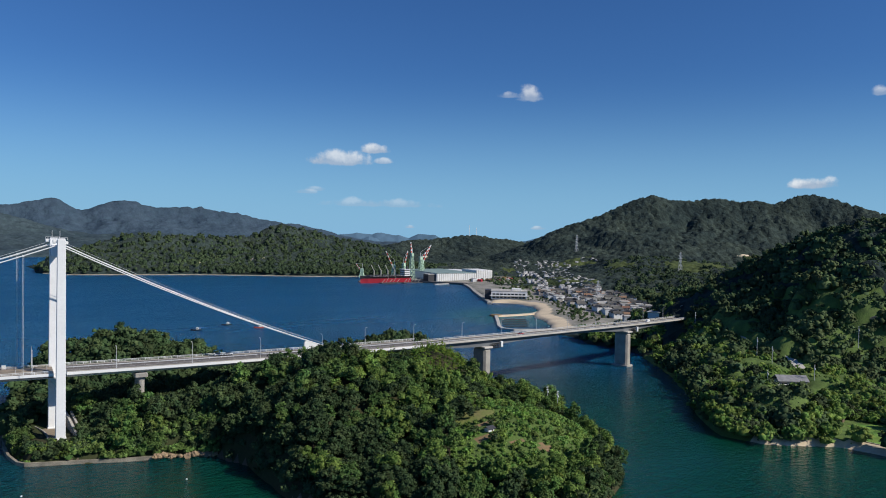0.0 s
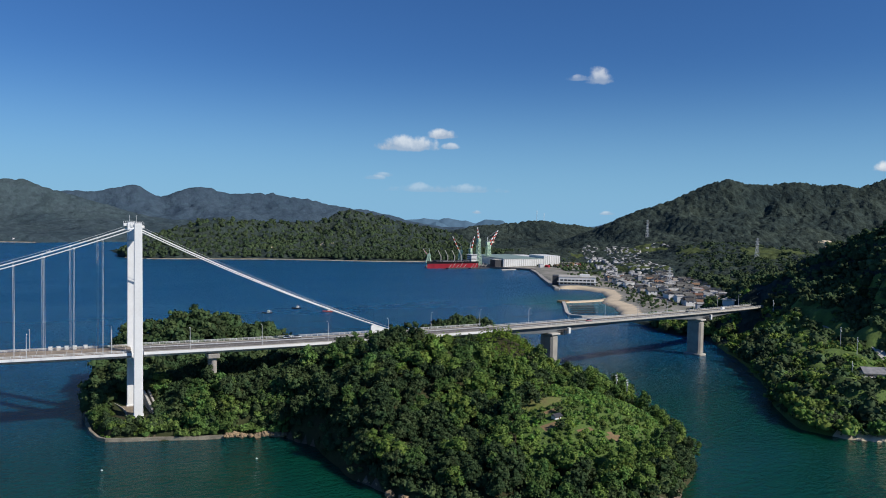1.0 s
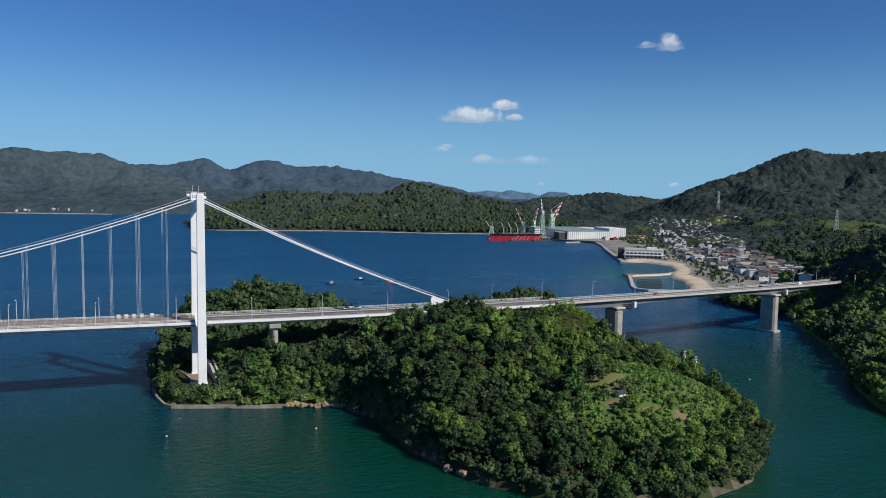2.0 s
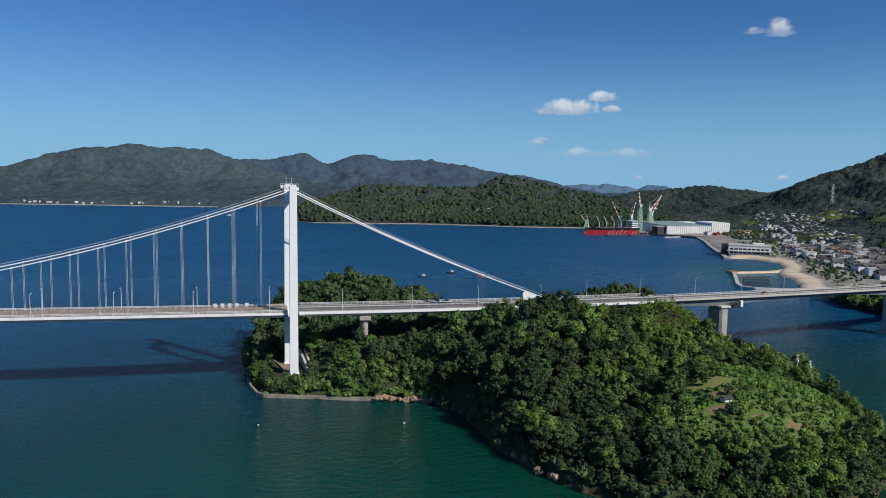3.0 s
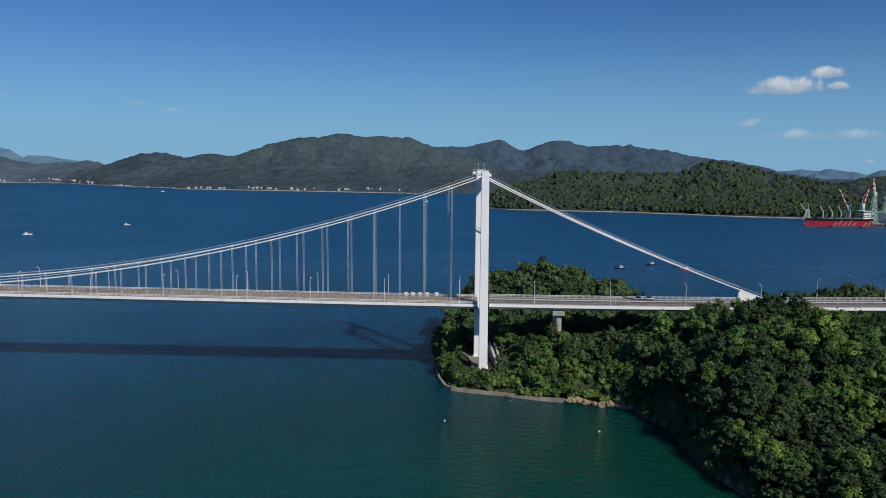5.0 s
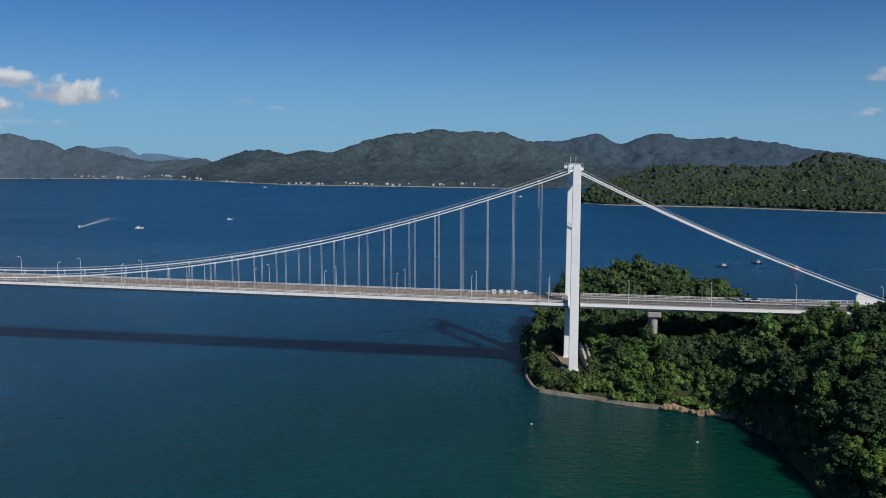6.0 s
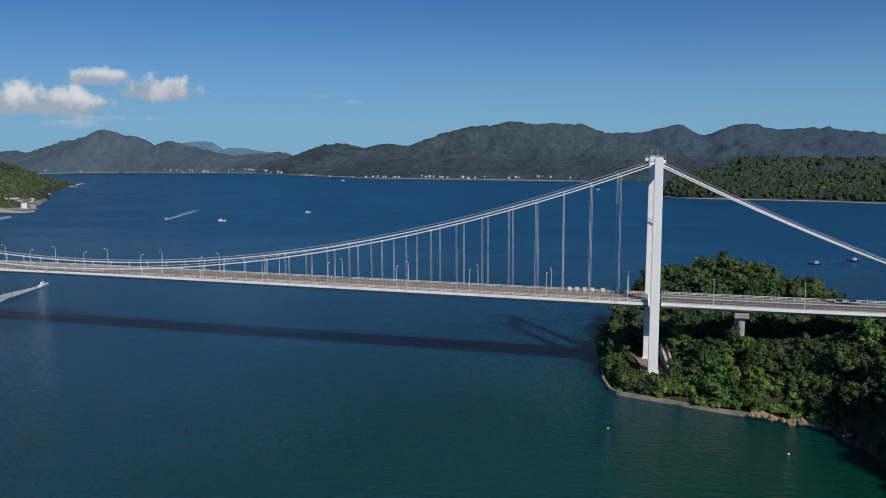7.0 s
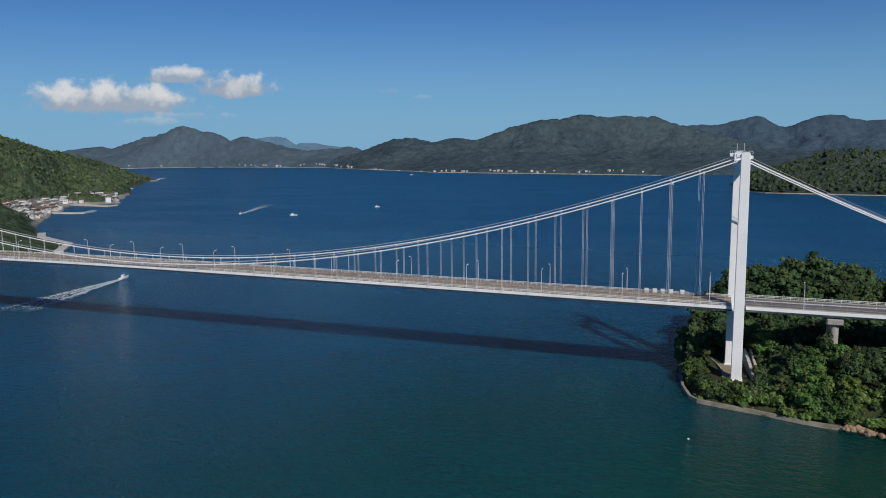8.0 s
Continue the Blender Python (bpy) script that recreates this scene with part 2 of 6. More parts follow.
M = dict(
    cloud=cloud_material(),
    water=water_material(),
    forest_floor=material("forest_floor", (0.035, 0.05, 0.016), (0.05, 0.045, 0.02), 0.05, 0.95),
    leaf=material("broadleaf_foliage", (0.132, 0.207, 0.053), (0.084, 0.146, 0.044), 0.06, 0.75, island=0.18, fine=0.2, spec=0.12, cells=5.5, through_leaf=0.2),
    # also used to paint the shade of the western flank
    leaf_dark=material("dark_evergreen_and_shade_foliage", (0.069, 0.104, 0.039), (0.044, 0.074, 0.032), 0.06, 0.75, island=0.18, fine=0.2, spec=0.12, cells=5.5, through_leaf=0.15),
    leaf_bright=material("bright_foliage", (0.173, 0.252, 0.053), (0.114, 0.178, 0.044), 0.06, 0.75, island=0.18, fine=0.2, spec=0.12, cells=5.0, through_leaf=0.2),
    leaf_shore=material("shore_foliage", (0.077, 0.110, 0.044), (0.049, 0.075, 0.035), 0.02, 0.8, island=0.15, fine=0.2, spec=0.1, cells=11.0),
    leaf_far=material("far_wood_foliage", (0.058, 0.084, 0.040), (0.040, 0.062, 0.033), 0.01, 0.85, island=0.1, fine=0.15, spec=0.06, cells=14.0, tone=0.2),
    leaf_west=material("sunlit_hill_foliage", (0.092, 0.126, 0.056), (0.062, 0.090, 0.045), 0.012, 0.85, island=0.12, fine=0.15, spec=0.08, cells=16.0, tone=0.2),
    leaf_light=material("bamboo_foliage", (0.189, 0.282, 0.050), (0.126, 0.202, 0.036), 0.09, 0.7, island=0.2, spec=0.12, cells=3.0, through_leaf=0.2),
    shrub=material("orchard_foliage", (0.182, 0.298, 0.055), (0.121, 0.208, 0.043), 0.08, 0.6, island=0.2, cells=4.0, through_leaf=0.2),
    grass=material("rough_grass", (0.17, 0.21, 0.05), (0.22, 0.19, 0.08), 0.12, 0.9, bump=0.2),
    field=material("weedy_field", (0.114, 0.178, 0.040), (0.079, 0.121, 0.031), 0.2, 0.9, bump=0.3),
    soil=material("dry_soil", (0.26, 0.17, 0.09), (0.19, 0.14, 0.07), 0.3, 0.95, bump=0.1),
    bark=material("bark", (0.10, 0.075, 0.05), None, 1.5, 0.9, bump=0.03),
    # slightly blue: some haze of distance is mixed into the base colour
    hill=material("wooded_hill", (0.046, 0.061, 0.050), (0.028, 0.041, 0.039), 0.011, 0.95, bump=6.0, bump_scale=0.13, fine=0.35, spec=0.05, cells=11.0, tone=0.25),
    plots=material("terraced_orchard", (0.090, 0.112, 0.040), (0.053, 0.072, 0.029), 0.03, 0.9, bump=2.0, bump_scale=0.2, spec=0.1),
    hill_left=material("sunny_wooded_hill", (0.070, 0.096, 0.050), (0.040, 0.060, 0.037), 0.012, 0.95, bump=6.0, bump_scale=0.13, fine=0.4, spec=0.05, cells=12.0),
    # distance haze is painted into these four base colours as blue
    hill_far=material("haze_toned_distant_hill", (0.057, 0.082, 0.091), (0.040, 0.061, 0.073), 0.004, 1.0, bump=10.0, bump_scale=0.05, fine=0.2, spec=0.05, cells=22.0, tone=0.14),
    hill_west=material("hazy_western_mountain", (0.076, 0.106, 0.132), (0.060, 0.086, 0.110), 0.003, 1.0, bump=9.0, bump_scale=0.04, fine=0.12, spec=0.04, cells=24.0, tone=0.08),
    hill_back=material("haze_toned_wooded_range", (0.058, 0.088, 0.118), (0.046, 0.073, 0.102), 0.004, 1.0, bump=10.0, bump_scale=0.04, fine=0.12, spec=0.05, cells=24.0, tone=0.08),
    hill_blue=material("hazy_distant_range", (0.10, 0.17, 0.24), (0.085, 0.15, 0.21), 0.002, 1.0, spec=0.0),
    rock=material("shore_rock", (0.15, 0.115, 0.08), (0.07, 0.06, 0.045), 0.15, 0.9, bump=0.6, bump_scale=0.5),
    boulder=material("orange_boulder", (0.38, 0.27, 0.16), (0.2, 0.15, 0.1), 0.3, 0.9, bump=0.4, bump_scale=1.0),
    sand=material("beach_sand", (0.66, 0.54, 0.38), (0.57, 0.46, 0.32), 0.05, 0.95),
    concrete=material("weathered_concrete", (0.42, 0.39, 0.34), (0.30, 0.28, 0.25), 0.15, 0.85, bump=0.02),
    sea_concrete=material("stained_sea_concrete", (0.34, 0.30, 0.23), (0.20, 0.18, 0.14), 0.25, 0.9, bump=0.05, fine=0.3),
    white=material("white_bridge_paint", (0.80, 0.80, 0.79), (0.74, 0.74, 0.73), 0.12, 0.45, fine=0.04),
    asphalt=material("road_asphalt", (0.19, 0.17, 0.15), (0.13, 0.12, 0.11), 0.2, 0.9),
    deck=material("deck_surface", (0.34, 0.28, 0.22), (0.26, 0.22, 0.18), 0.15, 0.9),
    steel=material("galvanised_steel", (0.64, 0.65, 0.66), None, 0.8, 0.5, metal=0.1),
    red=material("red_hull_paint", (0.42, 0.03, 0.045), (0.34, 0.025, 0.04), 0.1, 0.5),
    black=material("black_hull_paint", (0.025, 0.025, 0.03), None, 0.2, 0.5),
    green=material("green_crane_paint", (0.46, 0.62, 0.46), (0.40, 0.54, 0.41), 0.2, 0.5),
    stripe=material("red_crane_paint", (0.62, 0.12, 0.08), None, 0.3, 0.5),
    cladding=material("white_cladding", (0.78, 0.78, 0.76), (0.70, 0.70, 0.68), 0.06, 0.6, fine=0.05),
    roof_green=material("grey_green_roofing", (0.25, 0.33, 0.30), (0.2, 0.27, 0.25), 0.05, 0.6),
    render=material("house_render", (0.58, 0.54, 0.48), (0.42, 0.39, 0.35), 0.3, 0.85, obj_random=0.35),
    far_wall=material("far_house_walls", (0.52, 0.51, 0.49), (0.22, 0.22, 0.23), 0.3, 0.8, island=0.4),
    tile=material("roof_tile", (0.125, 0.118, 0.105), (0.075, 0.072, 0.066), 0.4, 0.6, obj_random=0.5),
    shore=material("pale_shore_rock", (0.42, 0.36, 0.28), (0.24, 0.20, 0.15), 0.05, 0.9, fine=0.3),
    town_ground=material("town_ground", (0.34, 0.31, 0.27), (0.17, 0.17, 0.13), 0.04, 0.9, fine=0.3),
    tile_grey=material("grey_roof_tile", (0.30, 0.29, 0.29), (0.2, 0.2, 0.2), 0.4, 0.6),
    tile_red=material("brown_roof_tile", (0.24, 0.13, 0.085), (0.17, 0.10, 0.07), 0.4, 0.7, obj_random=0.35),
    rail_brown=material("weathered_guard_rail", (0.36, 0.29, 0.21), (0.28, 0.23, 0.17), 0.3, 0.7),
    girder_grey=material("grey_girder_paint", (0.20, 0.21, 0.22), (0.14, 0.15, 0.16), 0.1, 0.6),
    concrete_pale=material("pale_concrete", (0.52, 0.49, 0.44), (0.42, 0.40, 0.36), 0.12, 0.8),
    glass=material("window_glass", (0.03, 0.035, 0.04), None, 0.5, 0.08, spec=0.5),
    foam=material("wake_foam", (0.62, 0.68, 0.70), (0.35, 0.42, 0.46), 0.5, 0.9),
    paving=material("brown_paving", (0.30, 0.24, 0.17), (0.24, 0.19, 0.14), 0.4, 0.85),
    timber=material("weathered_timber", (0.20, 0.14, 0.09), (0.14, 0.10, 0.07), 0.6, 0.85),
    dark=material("dark_steel", (0.06, 0.06, 0.065), None, 0.8, 0.6),
)


# ---- building helpers ----
def mesh_object(name, verts, faces, mat, parent=None, label="", smooth=False):
    me = bpy.data.meshes.new(name)
    me.from_pydata([tuple(v) for v in verts], [], [tuple(f) for f in faces])
    me.materials.append(mat)
    if smooth:
        me.polygons.foreach_set("use_smooth", [True] * len(me.polygons))
    ob = new(name, me)
    if parent is not None:
        ob.parent = parent
    if label:
        tagged(ob, label)
    return ob


def quad_object(name, verts, quads, mat, parent=None, smooth=False):
    """A mesh from arrays of many quads or triangles."""
    me = bpy.data.meshes.new(name)
    k = quads.shape[1]
    me.vertices.add(len(verts))
    me.vertices.foreach_set("co", np.ascontiguousarray(verts, dtype=np.float32).ravel())
    me.loops.add(len(quads) * k)
    me.loops.foreach_set("vertex_index", np.ascontiguousarray(quads, dtype=np.int32).ravel())
    me.polygons.add(len(quads))
    me.polygons.foreach_set("loop_start", np.arange(0, len(quads) * k, k, dtype=np.int32))
    if smooth:
        me.polygons.foreach_set("use_smooth", np.ones(len(quads), dtype=bool))
    me.update(calc_edges=True)
    me.materials.append(mat)
    ob = new(name, me)
    if parent is not None:
        ob.parent = parent
    return ob


def part(name, bm, mat, parent=None, label=""):
    """Links a bmesh as one mesh object under a thing or a part."""
    me = bpy.data.meshes.new(name)
    bm.normal_update()
    bm.to_mesh(me)
    bm.free()
    me.materials.append(mat)
    ob = new(name, me)
    if parent is not None:
        ob.parent = parent
    if label:
        tagged(ob, label)
    return ob


def thing(name, label, category, group="", kind="", at=(0, 0, 0), turn=0.0):
    ob = new(name)
    ob.matrix_basis = pose(*at, 0, 0, turn)
    return tagged(ob, label, category, group, kind)


def box(bm, x0, x1, y0, y1, z0, z1, bevel=0.0):
    r = bmesh.ops.create_cube(bm, size=1.0)
    bmesh.ops.transform(bm, verts=r["verts"], matrix=Matrix.LocRotScale(((x0 + x1) / 2, (y0 + y1) / 2, (z0 + z1) / 2), None, (x1 - x0, y1 - y0, z1 - z0)))
    if bevel:
        bmesh.ops.bevel(bm, geom=list({e for v in r["verts"] for e in v.link_edges}), offset=bevel, segments=1, affect="EDGES")
    return bm


def beam(bm, a, b, w, h=None, sides=4):
    """A straight bar from a to b."""
    a, b = Vector(a), Vector(b)
    h = w if h is None else h
    r = bmesh.ops.create_cone(bm, cap_ends=True, segments=sides, radius1=0.7071 if sides == 4 else 0.5, radius2=0.7071 if sides == 4 else 0.5, depth=1.0)
    turn = (b - a).to_track_quat("Z", "Y").to_matrix().to_4x4()
    m = Matrix.Translation((a + b) / 2) @ turn @ Matrix.Diagonal((w, h, (b - a).length, 1))
    if sides == 4:
        m = m @ pose(0, 0, 0, 0, 0, 45)
    bmesh.ops.transform(bm, verts=r["verts"], matrix=m)
    return bm


def sweep(path, section, mat, name, parent=None, label="", closed=True):
    """A section (list of y, z) carried along a path of (x, y, z), upright, across the path's own direction."""
    path = np.array(path, dtype=float)
    tan = np.gradient(path[:, :2], axis=0)
    tan /= np.linalg.norm(tan, axis=1, keepdims=True)
    side = np.stack([-tan[:, 1], tan[:, 0]], 1)
    k = len(section)
    verts = np.zeros((len(path), k, 3))
    for j, (u, w) in enumerate(section):
        verts[:, j, :2] = path[:, :2] + side * u
        verts[:, j, 2] = path[:, 2] + w
    faces = []
    for i in range(len(path) - 1):
        for j in range(k if closed else k - 1):
            a, b = i * k + j, i * k + (j + 1) % k
            faces.append((a, b, b + k, a + k))
    if closed:
        faces += [tuple(range(k))[::-1], tuple(range((len(path) - 1) * k, len(path) * k))]
    return mesh_object(name, verts.reshape(-1, 3), faces, mat, parent, label)


# ---- noise and land forms ----
LATTICE = np.random.RandomState(7).rand(256, 256)


def value_noise(x, y):
    xi, yi = np.floor(x).astype(int), np.floor(y).astype(int)
    u, v = x - xi, y - yi
    u, v = u * u * (3 - 2 * u), v * v * (3 - 2 * v)
    g = lambda i, j: LATTICE[(xi + i) % 256, (yi + j) % 256]
    return (g(0, 0) * (1 - u) + g(1, 0) * u) * (1 - v) + (g(0, 1) * (1 - u) + g(1, 1) * u) * v


def fbm(x, y, octaves=4):
    total, amp = 0.0, 0.5
    for i in range(octaves):
        total = total + amp * (value_noise(x * 2 ** i + 17.3 * i, y * 2 ** i + 5.1 * i) - 0.5)
        amp *= 0.5
    return total * 2


def inside_distance(x, y, outline):
    """The distance to a shoreline, positive on land."""
    p = np.array(outline, dtype=float)
    best = np.full(np.shape(x), 1e9)
    odd = np.zeros(np.shape(x), dtype=bool)
    for (ax, ay), (bx, by) in zip(p, np.roll(p, -1, axis=0)):
        dx, dy = bx - ax, by - ay
        t = np.clip(((x - ax) * dx + (y - ay) * dy) / (dx * dx + dy * dy), 0, 1)
        best = np.minimum(best, np.hypot(x - ax - t * dx, y - ay - t * dy))
        if dy:
            odd ^= ((ay > y) != (by > y)) & (x < dx * (y - ay) / dy + ax)
    return np.where(odd, best, -best)


def hills(x, y, peaks, p=5):
    total = 0.0
    for cx, cy, h, rx, ry in peaks:
        total = total + (h * np.exp(-((x - cx) / rx) ** 2 - ((y - cy) / ry) ** 2)) ** p
    return total ** (1 / p)


def ridge(x, y, crest, width, wander=0.0, power=1.15):
    """A hill range under a crest line of (x, y, height), with spurs and gullies running down from it."""
    near, high = np.full(np.shape(x), 1e9), np.zeros(np.shape(x))
    g = width * 0.9
    wide = np.maximum(width * (1 + 0.6 * fbm(x / g + 3, y / g + 8, 4) - 0.25 * np.abs(fbm(x / g * 1.7, y / g * 1.7, 3))), g * 0.4)
    bend = wander * fbm(x / (wander * 3 + 1), y / (wander * 3 + 1), 3)
    best = np.zeros(np.shape(x))
    for (ax, ay, ah), (bx, by, bh) in zip(crest, crest[1:]):
        dx, dy = bx - ax, by - ay
        t = np.clip(((x - ax) * dx + (y - ay) * dy) / (dx * dx + dy * dy), 0, 1)
        d = np.hypot(x - ax - t * dx, y - ay - t * dy)
        near = np.minimum(near, d)
        d = np.maximum(d + bend * np.clip(d / width, 0, 1), 0)
        best = np.maximum(best, (ah + (bh - ah) * t) * np.exp(-(d / wide) ** power))
    slope = np.clip(near / (0.35 * width), 0, 1)
    gully = np.abs(fbm(x / (width * 0.55) + 11, y / (width * 0.55) + 5, 4))
    return best * (1 - 0.42 * slope * np.clip(0.55 - gully, 0, 1))


ISLAND = [(-14, -10), (22, -21), (44, -23), (60, -32), (70, -52), (72, -95), (78, -122), (100, -150), (140, -166), (175, -158), (200, -134), (213, -110), (225, -84),
          (234, -50), (244, -12), (250, 30), (252, 66), (242, 100), (200, 112), (130, 105), (80, 130), (30, 140), (-6, 118), (-18, 90), (-22, 60), (-22, 30), (-19.5, 5)]
ISLAND_PEAKS = [(90, -64, 19, 17, 36), (128, -38, 37, 60, 46), (36, 88, 33, 45, 34), (0, 92, 29, 40, 30), (72, 86, 23, 26, 30), (172, -26, 37, 29, 38), (78, -15, 33, 46, 22), (50, -15, 30, 24, 18), (108, -23, 33, 30, 20), (196, 64, 27, 46, 38), (170, -100, 22, 62, 62), (60, 40, 16, 90, 90), (25, 0, 11, 60, 60), (205, -60, 12, 36, 50)]


def island_height(x, y):
    d = inside_distance(x, y, ISLAND) + 5 * fbm(x / 26, y / 26, 3)
    h = hills(x, y, ISLAND_PEAKS) + 2.5 * fbm(x / 40, y / 40, 4)
    land = (1 - np.exp(-np.maximum(d, 0) / np.where(y > 50, 7.0, np.where((x < 110) & (y < -35), 4.2, 12.0)))) * h + np.clip(d, -6, 1.8)
    # level ground at the tower's foot
    foot = np.exp(-((x - 0) / 12) ** 4 - ((y - 11) / 18) ** 4)
    land = np.where(d > 0, land * (1 - foot) + 6.5 * foot, land)
    # the hill stays below the road
    under = np.where((y > y_near(x) - 3) & (y < y_near(x) + 30) & (x > 12), road_z(x) - 4.5 - 17 * np.clip((98 - x) / 60, 0, 1), 1e3)
    brow = np.where((y > y_near(x) - 20) & (y <= y_near(x) - 3) & (x > 30) & (x < 196), road_z(x) - 7.5 + 0.25 * np.clip(y_near(x) - 6 - y, 0, 20), 1e3)
    return np.minimum(np.minimum(land, under), brow)


MAINLAND = [(352, -240), (338, -204), (331, -171), (327, -152), (315, -141), (297, -132), (291, -113), (312, -83), (372, -12), (420, 60), (437, 97), (436, 150), (450, 205), (462, 235), (486, 270), (505, 300), (520, 345), (560, 390), (590, 440), (588, 490),
            (566, 502), (600, 575), (645, 665), (716, 812), (690, 850), (655, 915), (640, 970), (612, 1080), (530, 1102), (395, 1172), (300, 1215), (75, 1266), (25, 1330), (10, 1600), (300, 1750), (900, 2100), (1700, 2500), (2900, 2200), (3100, -300), (1200, -700), (420, -420)]
MOUNTAIN = [(1172, 1188, 69), (1206, 1172, 77), (1226, 1163, 88), (1255, 1151, 98), (1283, 1139, 113), (1303, 1130, 127), (1317, 1124, 139), (1357, 1103, 152), (1376, 1091, 168), (1401, 1076, 183), (1427, 1061, 194), (1443, 1052, 202), (1460, 1043, 196), (1486, 1028, 188), (1520, 1010, 186), (1553, 983, 189), (1580, 959, 194), (1604, 943, 190), (1631, 920, 184), (1666, 886, 188), (1690, 862, 179), (1707, 850, 190), (1724, 837, 199), (1750, 823, 204), (1771, 806, 206), (1787, 785, 200), (1804, 750, 188), (1814, 712, 176), (1819, 679, 164), (1826, 635, 149), (1846, 568, 136)]
HEADLAND = [(3, 1315, 3), (19, 1326, 24), (52, 1346, 39), (104, 1364, 44), (144, 1376, 56), (171, 1386, 66), (191, 1388, 72), (224, 1390, 77), (264, 1392, 73), (332, 1402, 74), (400, 1405, 72), (454, 1407, 72), (481, 1408, 77), (508, 1408, 88), (527, 1408, 98), (554, 1407, 102), (580, 1405, 98), (606, 1402, 94), (632, 1399, 89), (666, 1398, 80), (700, 1397, 70), (732, 1391, 64), (750, 1388, 66), (775, 1383, 59), (793, 1377, 54), (815, 1366, 46), (842, 1352, 29)]
YARD_HILL = [(755, 1705, 17), (878, 1655, 26), (926, 1632, 40), (968, 1612, 54), (998, 1596, 65), (1043, 1572, 68), (1116, 1530, 76), (1159, 1503, 84), (1188, 1486, 83), (1216, 1467, 76), (1258, 1438, 72), (1285, 1418, 66), (1327, 1391, 64), (1401, 1349, 64)]
NEAR_HILL = [(667, -173, 115), (604, -78, 112), (577, -47, 109), (570, -37, 108), (564, -24, 102), (558, -5, 93), (555, 12, 86), (548, 39, 68), (540, 66, 52)]
MAINLAND_PEAKS = [(336, -98, 17, 26, 40), (660, -110, 80, 90, 100), (420, -40, 17, 70, 80), (520, 90, 26, 70, 60), (1150, 330, 55, 300, 250), (930, 420, 30, 120, 160), (1100, 680, 42, 230, 230), (670, 80, 34, 80, 60), (760, -150, 95, 170, 130)]


def mainland_height(x, y):
    d = inside_distance(x, y, MAINLAND) + 8 * fbm(x / 45, y / 45, 3)
    h = hills(x, y, MAINLAND_PEAKS) * (1 + 0.22 * fbm(x / 150, y / 150, 4)) + 10 * fbm(x / 120, y / 120, 4)
    for crest, width, wander, power in ((MOUNTAIN, 230, 80, 1.15), (HEADLAND, 105, 30, 1.15), (YARD_HILL, 170, 50, 1.15), (NEAR_HILL, 96, 15, 2.6)):
        h = np.maximum(h, ridge(x, y, crest, width, wander, power) + 1.5 * fbm(x / 40, y / 40, 3))
    # gardens and a road on a shelf above the channel
    shelf = np.exp(-((x - 412) / 34) ** 4 - ((y + 105) / 48) ** 4)
    h = h * (1 - shelf) + 9.0 * shelf
    h = np.maximum(h, 2.5)
    # the flat ground of the town and the yard
    u = x - 600 - 0.55 * (y - 500)
    flat = np.exp(-(u / 95) ** 4 - ((y - 520) / 260) ** 4) + np.exp(-((x - 760) / 210) ** 4 - ((y - 900) / 140) ** 4)
    h = h * (1 - np.clip(flat, 0, 1)) + 3.0 * np.clip(flat, 0, 1)
    # level streets between the beach and the bridge's end
    level = np.clip((635 + 0.95 * (y - 297) - x) / 45, 0, 1) * np.clip((y - 185) / 25, 0, 1) * np.clip((560 - y) / 60, 0, 1)
    h = h * (1 - level) + 3.0 * level
    steep = np.where((x < 400) & (y < 20) & (y > -128), 8.0, 22.0)
    return np.where(d > 0, (1 - np.exp(-d / steep)) * h + np.clip(d, 0, 2.0), np.clip(d, -8, 0))


FAR_ISLAND = [(150, 2150), (-180, 2085), (-610, 2205), (-1010, 2290), (-1400, 2560), (-1830, 2910), (-2090, 2920), (-2480, 2990), (-2750, 2950), (-3030, 2690), (-3500, 2300), (-4000, 2500), (-3000, 4100), (-1500, 4500), (300, 4600), (2200, 4300), (2500, 3600), (1700, 2900), (600, 2300)]
MASSIF = [(-1812, 2905, 61), (-1697, 2958, 59), (-1542, 3030, 120), (-1513, 3037, 131), (-1485, 3044, 132), (-1456, 3051, 132), (-1425, 3059, 130), (-1391, 3066, 119), (-1357, 3074, 110), (-1322, 3081, 109), (-1292, 3086, 117), (-1263, 3092, 126), (-1235, 3097, 129), (-1204, 3102, 129), (-1163, 3108, 122), (-1122, 3114, 121), (-1081, 3120, 122), (-1023, 3127, 152), (-949, 3134, 177), (-875, 3140, 194), (-801, 3144, 212), (-751, 3146, 208), (-704, 3148, 212), (-659, 3156, 226), (-604, 3166, 230), (-519, 3178, 217), (-433, 3188, 217), (-348, 3196, 219), (-301, 3200, 215), (-277, 3201, 206), (-254, 3203, 196), (-230, 3204, 185), (-127, 3197, 155), (-20, 3192, 121), (141, 3181, 77), (352, 3156, 36)]
BACK = [(-243, 3818, 178), (-117, 3824, 189), (-22, 3825, 190), (57, 3825, 209), (120, 3823, 222), (157, 3822, 225), (183, 3821, 213), (215, 3819, 188), (246, 3817, 170), (309, 3813, 170), (356, 3809, 192), (419, 3803, 215), (471, 3797, 227), (527, 3791, 218), (590, 3782, 200), (636, 3775, 191), (713, 3762, 194), (864, 3733, 198), (894, 3726, 186), (938, 3716, 177), (1041, 3691, 171), (1129, 3667, 147), (1214, 3642, 132), (1367, 3591, 112), (1449, 3562, 95), (1502, 3541, 80), (1568, 3515, 60), (1658, 3476, 29)]
